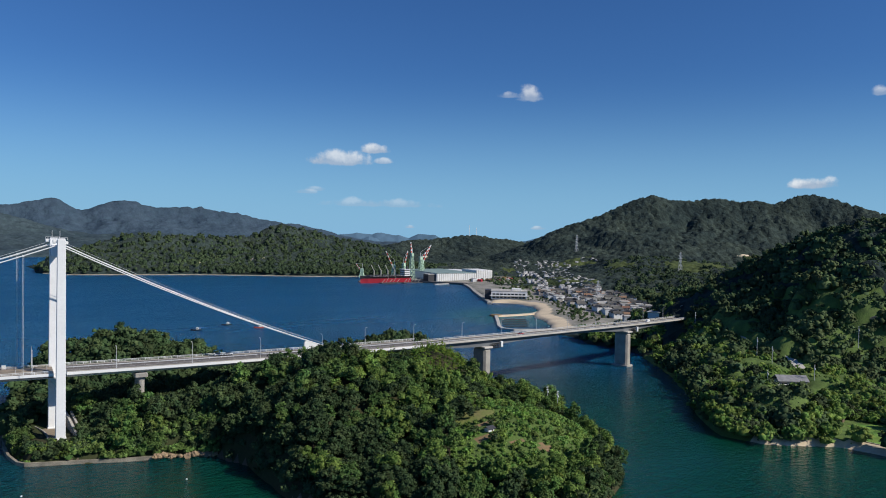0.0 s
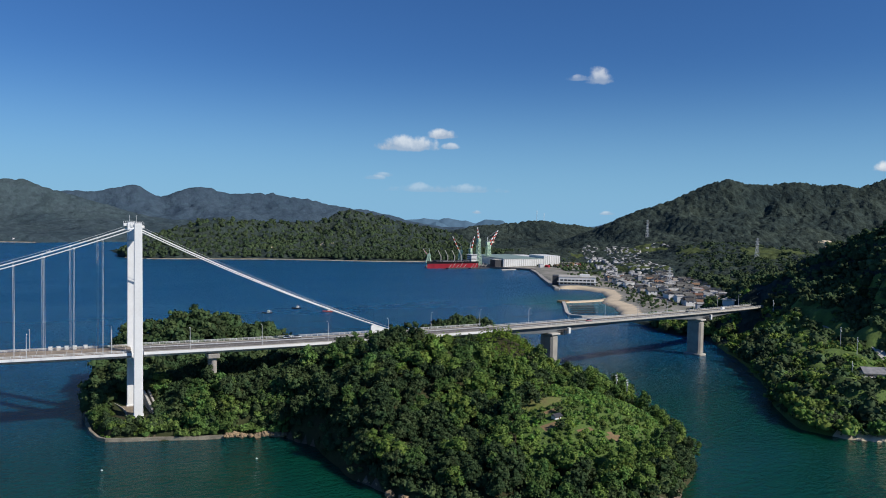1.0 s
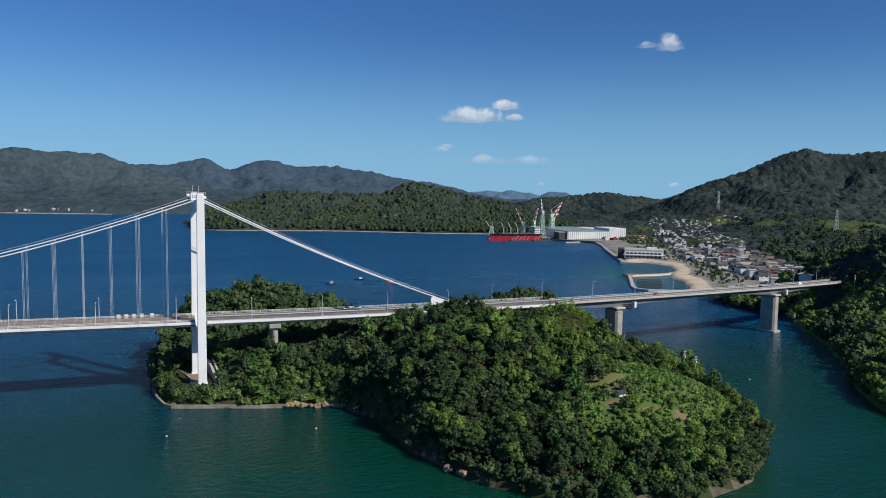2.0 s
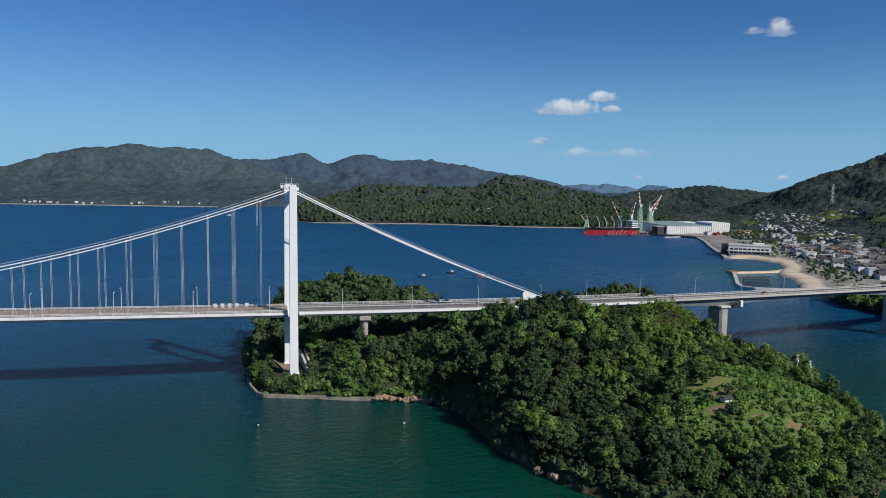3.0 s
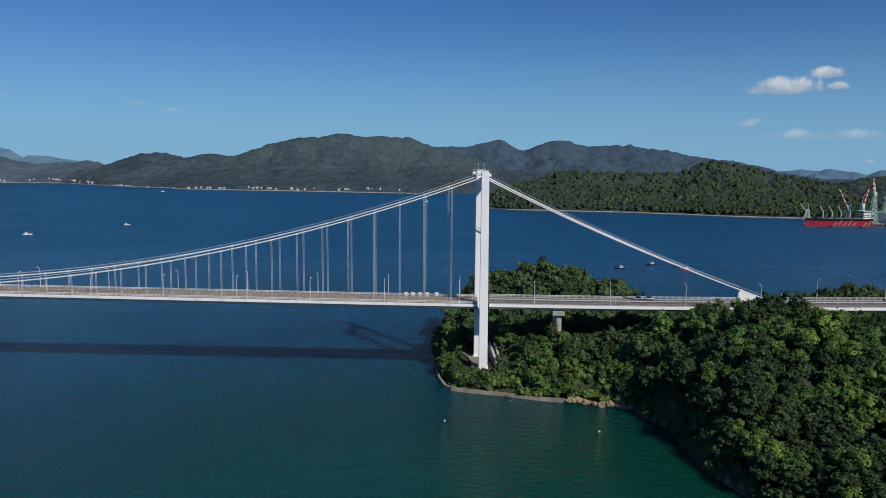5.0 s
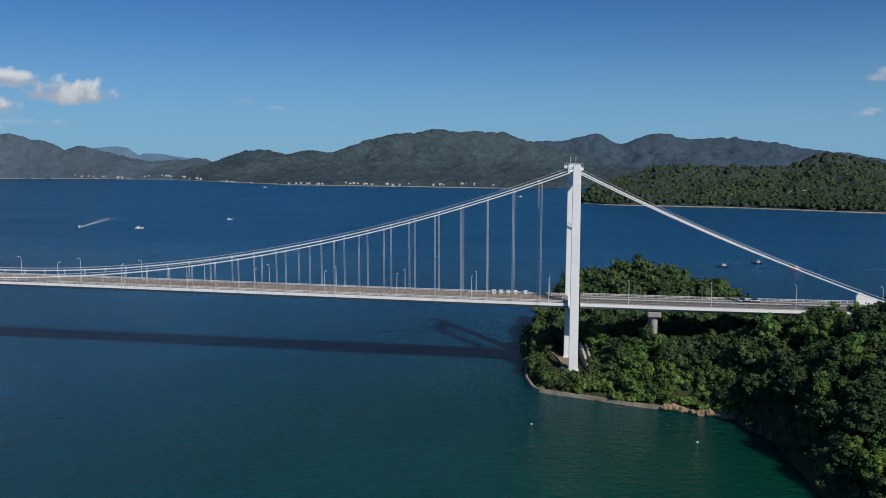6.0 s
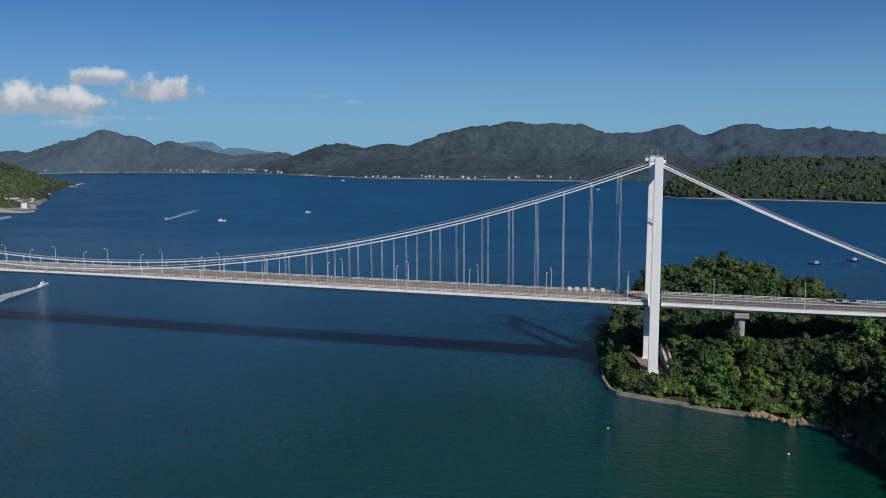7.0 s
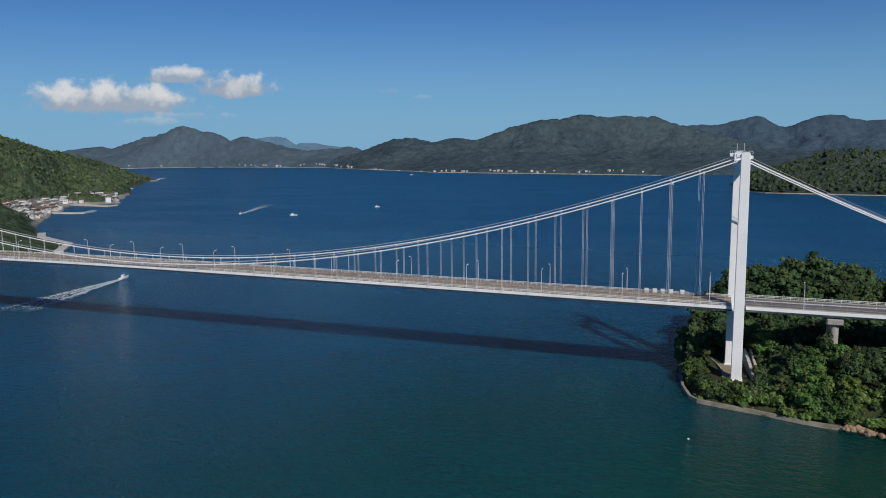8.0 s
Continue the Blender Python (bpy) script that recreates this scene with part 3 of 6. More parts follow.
WEST = [(-3461, 2817, 83), (-3345, 2891, 106), (-3268, 2928, 111), (-3212, 2954, 102), (-3163, 2976, 120), (-3109, 3001, 141), (-3052, 3022, 162), (-2995, 3042, 167), (-2916, 3061, 194), (-2861, 3064, 220), (-2807, 3066, 232), (-2755, 3067, 216), (-2709, 3076, 200), (-2650, 3092, 191), (-2606, 3103, 172), (-2554, 3111, 139), (-2493, 3117, 150), (-2449, 3119, 159), (-2418, 3119, 156), (-2373, 3118, 137), (-2268, 3140, 115), (-2194, 3157, 94), (-2108, 3181, 76), (-2021, 3206, 81), (-1933, 3228, 89), (-1834, 3229, 91)]


def far_height(x, y):
    d = inside_distance(x, y, FAR_ISLAND) + 25 * fbm(x / 150, y / 150, 3)
    h = 14 + 20 * fbm(x / 260, y / 260, 4)
    for crest, width, wander in ((MASSIF, 300, 110), (BACK, 300, 110), (WEST, 240, 80)):
        h = np.maximum(h, ridge(x, y, crest, width, wander) + 4 * fbm(x / 90, y / 90, 4))
    return np.where(d > 0, (1 - np.exp(-d / 38)) * np.maximum(h, 4) + np.clip(d, 0, 3.0), np.clip(d, -8, 0))


LEFT_SHORE = [(-1760, 1650), (-1640, 1480), (-1430, 1190), (-1230, 980), (-1140, 850), (-1046, 770), (-1070, 730), (-1100, 700), (-1010, 610), (-985, 570), (-900, 470), (-830, 390), (-725, 312), (-645, 275), (-605, 225), (-610, 120), (-660, -100), (-900, -300), (-2200, -200), (-2300, 1000), (-1900, 1500)]
LEFT_CREST = [(-1100, 300, 150), (-1286, 616, 149), (-1337, 763, 125), (-1403, 847, 118), (-1471, 952, 105), (-1512, 1033, 97), (-1552, 1135, 91), (-1577, 1232, 81), (-1634, 1357, 62), (-1668, 1427, 41), (-1728, 1592, 25), (-1742, 1639, 7)]
LEFT_PEAKS = [(-850, 40, 70, 180, 160)]


def left_height(x, y):
    d = inside_distance(x, y, LEFT_SHORE) + 14 * fbm(x / 80, y / 80, 3)
    h = hills(x, y, LEFT_PEAKS) * (1 + 0.2 * fbm(x / 120, y / 120, 4)) + 8 * fbm(x / 90, y / 90, 4)
    h = np.maximum(h, ridge(x, y, LEFT_CREST, 190, 60) + 1.5 * fbm(x / 40, y / 40, 3))
    # the village's level ground, and a wooded knoll on its point
    flat = np.clip((150 - d) / 50, 0, 1) * np.clip((y - 420) / 40, 0, 1) * np.clip((960 - y) / 80, 0, 1)
    h = h * (1 - flat) + 3.0 * flat + 17 * np.exp(-((x + 1105) / 48) ** 4 - ((y - 752) / 24) ** 4)
    return np.where(d > 0, (1 - np.exp(-d / 60)) * np.maximum(h, 2.5) + np.clip(d, 0, 2.0), np.clip(d, -8, 0))


def tree_tops(x, y, grain):
    """Rounded crowns, one in each cell of a jittered grid."""
    u, v = x / grain, y / grain
    iu, iv = np.floor(u).astype(int), np.floor(v).astype(int)
    best = np.full(np.shape(x), 0.0)
    for a in (-1, 0, 1):
        for b in (-1, 0, 1):
            ci, cj = (iu + a) % 256, (iv + b) % 256
            px, py, r = iu + a + LATTICE[ci, cj], iv + b + LATTICE[cj, (ci + 91) % 256], 0.55 + 0.35 * LATTICE[(ci + 40) % 256, (cj + 77) % 256]
            d = np.hypot(u - px, v - py) / r
            best = np.maximum(best, np.sqrt(np.clip(1 - d * d, 0, 1)) * r)
    return best


def land(name, height, x0, x1, y0, y1, cell, mats, choose=None, canopy=0.0, grain=9.0, fine=None):
    """A sheet of land on a square grid; canopy is the height of tree tops that roughen it."""
    xs, ys = np.arange(x0, x1 + cell, cell), np.arange(y0, y1 + cell, cell)
    if fine:
        (fx0, fx1), (fy0, fy1), c = fine
        xs = np.concatenate([np.arange(x0, fx0, cell), np.arange(fx0, fx1, c), np.arange(fx1, x1 + cell, cell)])
        ys = np.concatenate([np.arange(y0, fy0, cell), np.arange(fy0, fy1, c), np.arange(fy1, y1 + cell, cell)])
    gx, gy = np.meshgrid(xs, ys, indexing="ij")
    z = height(gx, gy)
    wood = np.zeros_like(z)
    if canopy:
        wood = np.clip((z - 5) / 6, 0, 1)
        z = z + wood * canopy * (tree_tops(gx, gy, grain))
    n = len(ys)
    keep = (np.maximum.reduce([z[:-1, :-1], z[1:, :-1], z[:-1, 1:], z[1:, 1:]]) > -0.5)
    i, j = np.nonzero(keep)
    quads = np.stack([i * n + j, (i + 1) * n + j, (i + 1) * n + j + 1, i * n + j + 1], 1)
    used, inv = np.unique(quads, return_inverse=True)
    verts = np.stack([gx.ravel(), gy.ravel(), z.ravel()], 1)[used]
    ob = quad_object(name, verts, inv.reshape(-1, 4), mats[0], smooth=True)
    if choose:
        for m in mats[1:]:
            ob.data.materials.append(m)
        c = verts[inv.reshape(-1, 4)].mean(axis=1)
        ob.data.polygons.foreach_set("material_index", choose(c[:, 0], c[:, 1], c[:, 2]).astype(np.int32))
    return ob


# ---- the road's line over the bridges ----
def road_z(x):
    """The road climbs gently to the middle of the main span and falls away over the channel."""
    u = np.clip(np.asarray(x, dtype=float), -440, 545) / 100
    return np.polyval((0.0003385, 0.0004401, -0.01843, -0.01848, 0.1444, -0.6264, 35.65), u)


def y_near(x):
    x = np.asarray(x, dtype=float)
    return 3.45e-4 * np.clip(x, 0, None) ** 2 - 0.6 + 2.6 * np.clip((190 - x) / 190, 0, 1)


# ---- setting ----
def ring_sheet(name, radius, z, mat):
    bm = bmesh.new()
    bmesh.ops.create_circle(bm, cap_ends=True, segments=96, radius=radius)
    bmesh.ops.translate(bm, verts=bm.verts, vec=(0, 0, z))
    return part(name, bm, mat)


tagged(ring_sheet("water", 9000, 0.0, M["water"]), "deep blue and green sea strait with wind ripples", "sea", kind="structure")


def field_mask(x, y):
    """The open terrace with its plots on the near island."""
    u, v = (x - 172) * 0.77 + (y + 108) * 0.64, -(x - 172) * 0.64 + (y + 108) * 0.77
    return (u / 50) ** 2 + (v / 29) ** 2 + 0.35 * fbm(x / 12, y / 12, 3)


def bare(x, y):
    """Mown grass (1) and dug soil (2) on the terrace."""
    rag = 0.5 * fbm(x / 5, y / 5, 3)
    grass = ((x - 151) / 11) ** 2 + ((y + 97) / 6) ** 2 + rag < 1
    soil = np.zeros(np.shape(x), dtype=bool)
    for cx, cy, rx, ry in ((145, -117, 5, 2.2), (155, -124, 4, 1.6), (163, -131, 3.2, 2.4), (150, -107, 5, 1.2)):
        soil |= ((x - cx) / rx) ** 2 + ((y - cy) / ry) ** 2 + rag < 1
    return np.where(soil, 2, np.where(grass, 1, 0))


def island_choice(x, y, z):
    out = np.where(bare(x, y) > 0, bare(x, y), 0).astype(float)
    out[(out == 0) & (field_mask(x, y) < 1.0)] = 4
    out[(z < 1.6) & (fbm(x / 20, y / 20, 2) > 0.12)] = 3
    return out


tagged(land("ground", island_height, -40, 310, -185, 150, 2.2, [M["forest_floor"], M["grass"], M["soil"], M["rock"], M["field"]], island_choice), "wooded rocky island ground with a small open terrace", "island", kind="structure")


def mainland_choice(x, y, z):
    sand = (y > 215) & (y < 512) & (x < 625) & (z < 4.2) & (inside_distance(x, y, MAINLAND) < 20)
    cove = (x < 350) & (y < -124) & (z < 2.8) & (inside_distance(x, y, MAINLAND) < 9)
    town = (z < 6) & (x > 470) & (x < 1000) & (y > 215) & (y < 1080)
    plots = (fbm(x / 70, y / 70, 3) > 0.22) & (z < 60) & (z > 10) & (x < 1250) & (x > 600) & (y < 1000)
    lawn = (((x - 358) / 18) ** 2 + ((y + 165) / 26) ** 2 < 1) & (z > 1.5)
    yard = ((x - 372) / 9) ** 2 + ((y + 80) / 7) ** 2 < 1
    bank = (np.hypot(x - 390, y + 70) < 150) & (x < 500)
    return np.where(lawn, 5, np.where(sand | cove | yard, 3, np.where(town, 1, np.where(plots, 4, np.where(bank, 6, 0)))))


tagged(land("ground_mainland", mainland_height, -10, 2200, -380, 1830, 9.0, [M["hill"], M["town_ground"], M["boulder"], M["sand"], M["plots"], M["shrub"], M["field"]], mainland_choice, canopy=9.0, grain=11.0, fine=((290, 1860), (-240, 1200), 4.4)), "forested mountainous island with a flat coastal town", "island", kind="structure")
tagged(land("ground_far", far_height, -4000, 2600, 1900, 4650, 14, [M["hill_far"], M["hill_back"], M["hill_west"]], lambda x, y, z: np.where(x + 60 * fbm(x / 200, y / 200, 3) < -1780, 2, np.where((y > 3480 - 0.12 * np.clip(x, 0, None)) & (x > -500), 1, 0)), canopy=10.0, grain=28), "distant dark green mountains across the water, toned blue with painted haze", "mountains", kind="structure")
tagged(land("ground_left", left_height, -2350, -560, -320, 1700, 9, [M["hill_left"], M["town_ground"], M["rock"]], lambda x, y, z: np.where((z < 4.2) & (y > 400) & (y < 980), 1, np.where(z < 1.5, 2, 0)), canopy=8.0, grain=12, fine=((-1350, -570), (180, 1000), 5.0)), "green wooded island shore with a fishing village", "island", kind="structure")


def blue_range(name, points, base):
    """A range at the edge of sight, its haze painted as a pale blue colour."""
    verts, faces = [], []
    a = np.array(points, dtype=float)
    t = np.linspace(0, len(a) - 1, 120)
    x, y, h = (np.interp(t, np.arange(len(a)), a[:, k]) for k in range(3))
    h = h + 5 * fbm(t * 1.3 + base, t * 0 + base, 4)
    for i in range(len(t)):
        verts += [(x[i], y[i], -5), (x[i] * 1.01, y[i] * 1.01, h[i] * 0.6), (x[i] * 1.02, y[i] * 1.02, h[i])]
    for i in range(len(t) - 1):
        for k in range(2):
            p = i * 3 + k
            faces.append((p, p + 3, p + 4, p + 1))
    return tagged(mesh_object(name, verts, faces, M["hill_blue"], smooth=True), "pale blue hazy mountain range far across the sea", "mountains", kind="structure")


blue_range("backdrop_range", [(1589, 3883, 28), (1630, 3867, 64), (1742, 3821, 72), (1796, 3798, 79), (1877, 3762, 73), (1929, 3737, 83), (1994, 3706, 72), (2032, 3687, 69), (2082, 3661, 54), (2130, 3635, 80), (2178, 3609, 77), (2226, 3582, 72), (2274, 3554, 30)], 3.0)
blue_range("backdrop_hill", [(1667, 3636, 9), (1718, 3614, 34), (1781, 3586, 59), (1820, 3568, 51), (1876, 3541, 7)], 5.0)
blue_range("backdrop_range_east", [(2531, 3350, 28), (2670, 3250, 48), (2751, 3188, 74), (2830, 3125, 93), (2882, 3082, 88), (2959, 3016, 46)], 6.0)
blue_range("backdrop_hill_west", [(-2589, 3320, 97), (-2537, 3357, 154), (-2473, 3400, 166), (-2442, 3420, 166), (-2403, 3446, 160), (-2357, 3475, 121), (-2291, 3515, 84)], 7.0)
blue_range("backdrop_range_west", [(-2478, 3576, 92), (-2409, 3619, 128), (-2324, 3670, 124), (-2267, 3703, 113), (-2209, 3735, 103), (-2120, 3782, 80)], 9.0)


def cloud(x, y, z, w, h, thick=1.0):
    """A far cloud in the sky's backdrop, square to the strait."""
    ob = mesh_object("backdrop_cloud", [(-w * 0.62, 0, -h * 0.55), (w * 0.62, 0, -h * 0.55), (w * 0.62, 0, h * 0.55), (-w * 0.62, 0, h * 0.55)], [(0, 1, 2, 3)], M["cloud"])
    ob.matrix_basis = pose(x, y, z, 0, 0, math.degrees(math.atan2(y + 330, x)) - 90)
    ob.color = (1, 1, 1, thick)
    ob.visible_shadow = False
    tagged(ob, "small white fair-weather cloud in a clear blue sky", "cloud", "clouds", "structure")


for c in ((1697, 3871, 548, 450, 160, 0.72), (1905, 3781, 606, 211, 100, 0.80), (1947, 3762, 532, 124, 66, 0.55), (2714, 3298, 955, 225, 150, 0.62),
          (2622, 3365, 949, 211, 69, 0.45), (3804, 2108, 406, 311, 100, 0.85), (3949, 1868, 893, 125, 87, 0.50), (1938, 3766, 271, 960, 83, 0.28),
          (1518, 3939, 331, 164, 50, 0.30), (2102, 3684, 127, 76, 38, 0.60), (2774, 3252, 134, 117, 42, 0.50), (-3196, 2940, 402, 1129, 297, 1.00),
          (-2917, 3193, 526, 523, 154, 0.90), (-2698, 3364, 480, 637, 243, 1.00), (-1901, 3833, 436, 192, 55, 0.20), (-3053, 3074, 261, 392, 81, 0.25),
          (-2878, 3225, 294, 804, 62, 0.22), (1578, 3939, 349, 183, 48, 0.30), (-1723, 3888, 395, 177, 46, 0.15)):
    cloud(*c)

# ---- bridges ----
def line(x0, x1, step, off=0.0, dz=0.0):
    xs = np.linspace(x0, x1, max(2, int(round(abs(x1 - x0) / step)) + 1))
    return [(x, float(y_near(x)) + off, float(road_z(x)) + dz) for x in xs]


TOP, HALF, SKEW = 94.0, 285.0, -2.1  # the far leg and cable stand a little to the west of the near ones


def cable_z(x):
    return 39.9 + (92.0 - 39.9) * ((x + HALF) / HALF) ** 2


def bridge_tower():
    t = thing("bridge_tower", "tall white steel suspension bridge tower with two legs", "bridge tower")
    for y in (0.0, 22.0):
        bm = bmesh.new()
        box(bm, -1, 1, -1, 1, 0, 1)
        for v in bm.verts:
            up = v.co.z > 0.5
            v.co = Vector((v.co.x * (1.65 if up else 1.95), y + v.co.y * (1.7 if up else 2.0), TOP if up else 7.3))
        bmesh.ops.bevel(bm, geom=bm.edges[:], offset=0.18, segments=1, affect="EDGES")
        leg = part("leg", bm, M["white"], t)
        leg.location.x = SKEW * y / 22
        bm = bmesh.new()
        box(bm, -2.3, 2.3, y - 2.4, y + 2.4, 6.0, 7.6, 0.25)
        part("leg_base", bm, M["white"], leg)
        bm = bmesh.new()
        box(bm, -1.3, 1.3, y - 1.0, y + 1.0, TOP - 0.02, TOP + 0.5, 0.15)
        part("saddle", bm, M["steel"], leg)
        for x, h in ((-0.6, 3.8),):
            bm = bmesh.new()
            beam(bm, (x, y, TOP + 0.8), (x, y, TOP + h), 0.13)
            part("aerial", bm, M["steel"], leg)
        for x0, x1, wide, z0, z1 in ((1.4, 2.6, 1.0, -2.2, -0.8), (-3.4, -1.4, 1.1, -1.6, -0.2)):
            bm = bmesh.new()
            box(bm, x0, x1, y - wide, y + wide, TOP + z0, TOP + z1, 0.2)
            housing = part("saddle_housing", bm, M["cladding"], leg, "white housing where the cable meets the tower")
        bm = bmesh.new()
        for px in (-3.2, -2.3, -1.4, 1.4, 2.4):
            beam(bm, (px, y - 1.0, TOP - 0.3), (px, y - 1.0, TOP + 0.8), 0.08)
            beam(bm, (px, y + 1.0, TOP - 0.3), (px, y + 1.0, TOP + 0.8), 0.08)
        for side in (-1.0, 1.0):
            beam(bm, (-3.2, y + side, TOP + 0.8), (2.4, y + side, TOP + 0.8), 0.08)
        part("platform_rail", bm, M["steel"], housing)
        for k in range(1, 8):
            bm = bmesh.new()
            z = 7.3 + k * 10.8
            w = 1.95 - 0.3 * (z - 7) / 87 + 0.03
            box(bm, -w, w, y - w - 0.05, y + w + 0.05, z, z + 0.12)
            part("weld_band", bm, M["white"], leg)
    for z0, z1 in ((86.0, 91.0), (29.0, 32.4)):
        bm = bmesh.new()
        box(bm, -1.3, 1.3, 1.5, 20.5, z0, z1, 0.15)
        bmesh.ops.transform(bm, verts=bm.verts, matrix=Matrix(((1, SKEW / 22, 0, 0), (0, 1, 0, 0), (0, 0, 1, 0), (0, 0, 0, 1))))
        part("cross_beam", bm, M["white"], t)
    bm = bmesh.new()
    box(bm, -4.6, 4.4, -3.4, 25.5, 2.0, 6.1, 0.2)
    part("plinth", bm, M["concrete"], t)

    def slab(name, outline, z0, z1, mat, label):
        bm = bmesh.new()
        low, top = [bm.verts.new((x, y, z0)) for x, y in outline], [bm.verts.new((x, y, z1)) for x, y in outline]
        bm.faces.new(top)
        bm.faces.new(low[::-1])
        for i in range(len(outline)):
            j = (i + 1) % len(outline)
            bm.faces.new((low[i], low[j], top[j], top[i]))
        bmesh.ops.recalc_face_normals(bm, faces=bm.faces[:])
        return part(name, bm, mat, t, label)

    bow = [(-4.4 - 4.6 * k / 8 + 1.3 * math.sin(math.pi * k / 8), 1.0 + 24.5 * k / 8) for k in range(9)]
    slab("apron", bow + [(1.6, 25.5), (1.6, 4.0), (-2.8, 1.2)], 6.12, 6.9, M["paving"], "brown paved apron between the legs")
    slab("retaining_wall", [(x - 0.5, y) for x, y in bow] + [(x, y) for x, y in bow[::-1]], 2.0, 7.5, M["concrete"], "curved concrete wall round the apron")
    for name, x0, x1 in (("wing_wall", 3.2, 4.1), ("stair_wall", 5.4, 6.3)):
        bm = bmesh.new()
        lean = 3.4
        for v in ((x0 + lean, -2.4, 2.0), (x0, 27.0, 2.0), (x0, 27.0, 12.5), (x0 + lean, -2.4, 6.8), (x1 + lean, -2.4, 2.0), (x1, 27.0, 2.0), (x1, 27.0, 12.5), (x1 + lean, -2.4, 6.8)):
            bm.verts.new(v)
        bm.verts.ensure_lookup_table()
        for f in ((0, 1, 2, 3), (4, 7, 6, 5), (0, 4, 5, 1), (1, 5, 6, 2), (2, 6, 7, 3), (3, 7, 4, 0)):
            bm.faces.new([bm.verts[i] for i in f])
        bmesh.ops.recalc_face_normals(bm, faces=bm.faces[:])
        part(name, bm, M["concrete_pale"], t, "sloping pale concrete wall beside the steps")
    for k in range(16):
        bm = bmesh.new()
        y = -1.8 + k * 1.7
        x = 7.2 - 3.4 * (y + 2.4) / 29.4
        box(bm, x - 1.1, x + 0.9, y, y + 1.7, 4.0, 6.2 + k * 0.33)
        part("step", bm, M["concrete"], t)
    return t


bridge_tower()

W = 17.5
POST = bmesh.new()
box(POST, -0.07, 0.07, -0.07, 0.07, 0.0, 1.15)
POST_MESH = bpy.data.meshes.new("post")
POST.to_mesh(POST_MESH)
POST.free()
POST_MESH.materials.append(M["white"])
STEEL_POST = POST_MESH.copy()
STEEL_POST.materials[0] = M["steel"]


def railing(parent, x0, x1, off, gap, mat, post, lift=0.0, name="guard_rail", height=1.1):
    """A rail of two bars on separate posts along the road's line."""
    pts = line(x0, x1, 8.0, off, lift)
    rail = sweep(pts, [(-0.07, height - 0.16), (0.07, height - 0.16), (0.07, height), (-0.07, height)], mat, name, parent)
    sweep(pts, [(-0.05, 0.45), (0.05, 0.45), (0.05, 0.57), (-0.05, 0.57)], mat, "lower_bar", rail)
    for x in np.arange(x0 + gap / 2, x1, gap):
        p = new("post", post)
        p.parent = rail
        p.location = (x, float(y_near(x)) + off, float(road_z(x)) + lift)
    return rail


deck_thing = thing("bridge_deck", "long white steel box girder deck of a suspension bridge", "bridge deck")
susp = line(-440, -2.6, 11.0)
sweep(susp, [(-0.3, -0.2), (-0.3, -1.35), (2.6, -2.9), (W - 2.6, -2.9), (W + 0.3, -1.35), (W + 0.3, -0.2)], M["white"], "box_girder", deck_thing)
sweep(susp, [(0.1, -1.75), (0.4, -1.75), (0.4, -2.1), (0.1, -2.1)], M["dark"], "inspection_rail", deck_thing)
sweep(susp, [(0.3, -0.196), (0.3, -0.1), (2.5, -0.1), (2.5, -0.196)], M["deck"], "footway", deck_thing)
sweep(susp, [(W - 2.5, -0.196), (W - 2.5, -0.1), (W - 0.3, -0.1), (W - 0.3, -0.196)], M["deck"], "footway", deck_thing)
sweep(susp, [(2.9, -0.196), (2.9, 0.0), (W - 2.9, 0.0), (W - 2.9, -0.196)], M["deck"], "road_surface", deck_thing)
for u, mat, post, gap in ((0.0, M["white"], POST_MESH, 4.0), (2.7, M["rail_brown"], STEEL_POST, 6.0), (W / 2, M["rail_brown"], STEEL_POST, 6.0), (W - 2.7, M["rail_brown"], STEEL_POST, 6.0), (W, M["white"], POST_MESH, 4.0)):
    railing(deck_thing, -440, -3.0, u, gap, mat, post, -0.15 if u in (0.0, W) else 0.0)
for u in (5.8, W - 5.8):
    sweep(susp, [(u - 0.07, 0.004), (u + 0.07, 0.004), (u + 0.07, 0.01), (u - 0.07, 0.01)], M["white"], "lane_line", deck_thing)

approach = thing("approach_deck", "white-edged approach span with a grey asphalt road", "bridge deck")
near_side = line(2.6, 190, 9.0)
sweep(near_side, [(0, 0), (0, -1.25), (2.4, -2.6), (W - 2.4, -2.6), (W, -1.25), (W, 0)], M["white"], "box_girder", approach)
sweep(near_side, [(0.9, 0.004), (0.9, 0.1), (W - 0.9, 0.1), (W - 0.9, 0.004)], M["asphalt"], "road_surface", approach)
for u in (0.35, W - 0.35):
    sweep(near_side, [(u - 0.3, 0.004), (u - 0.3, 0.35), (u + 0.3, 0.35), (u + 0.3, 0.004)], M["concrete"], "parapet", approach)
    if u > 1:
        railing(approach, 2.8, 190, u, 3.0, M["white"], POST_MESH, 0.35)
railing(approach, 2.8, 190, W / 2, 6.0, M["steel"], STEEL_POST, 0.1, height=0.8)
for u in (5.2, W - 5.2):
    sweep(near_side, [(u - 0.07, 0.104), (u + 0.07, 0.104), (u + 0.07, 0.11), (u - 0.07, 0.11)], M["white"], "lane_line", approach)
bm = bmesh.new()
box(bm, 30.6, 36.2, 3.2, 18.4, 30.2, 32.55, 0.35)
cap = part("pier_cap", bm, M["concrete"], approach, "grey concrete crosshead on two round columns")
for y in (6.0, 15.4):
    bm = bmesh.new()
    beam(bm, (33.6, y, 2), (33.6, y, 30.2), 3.0, sides=20)
    part("column", bm, M["concrete"], cap)

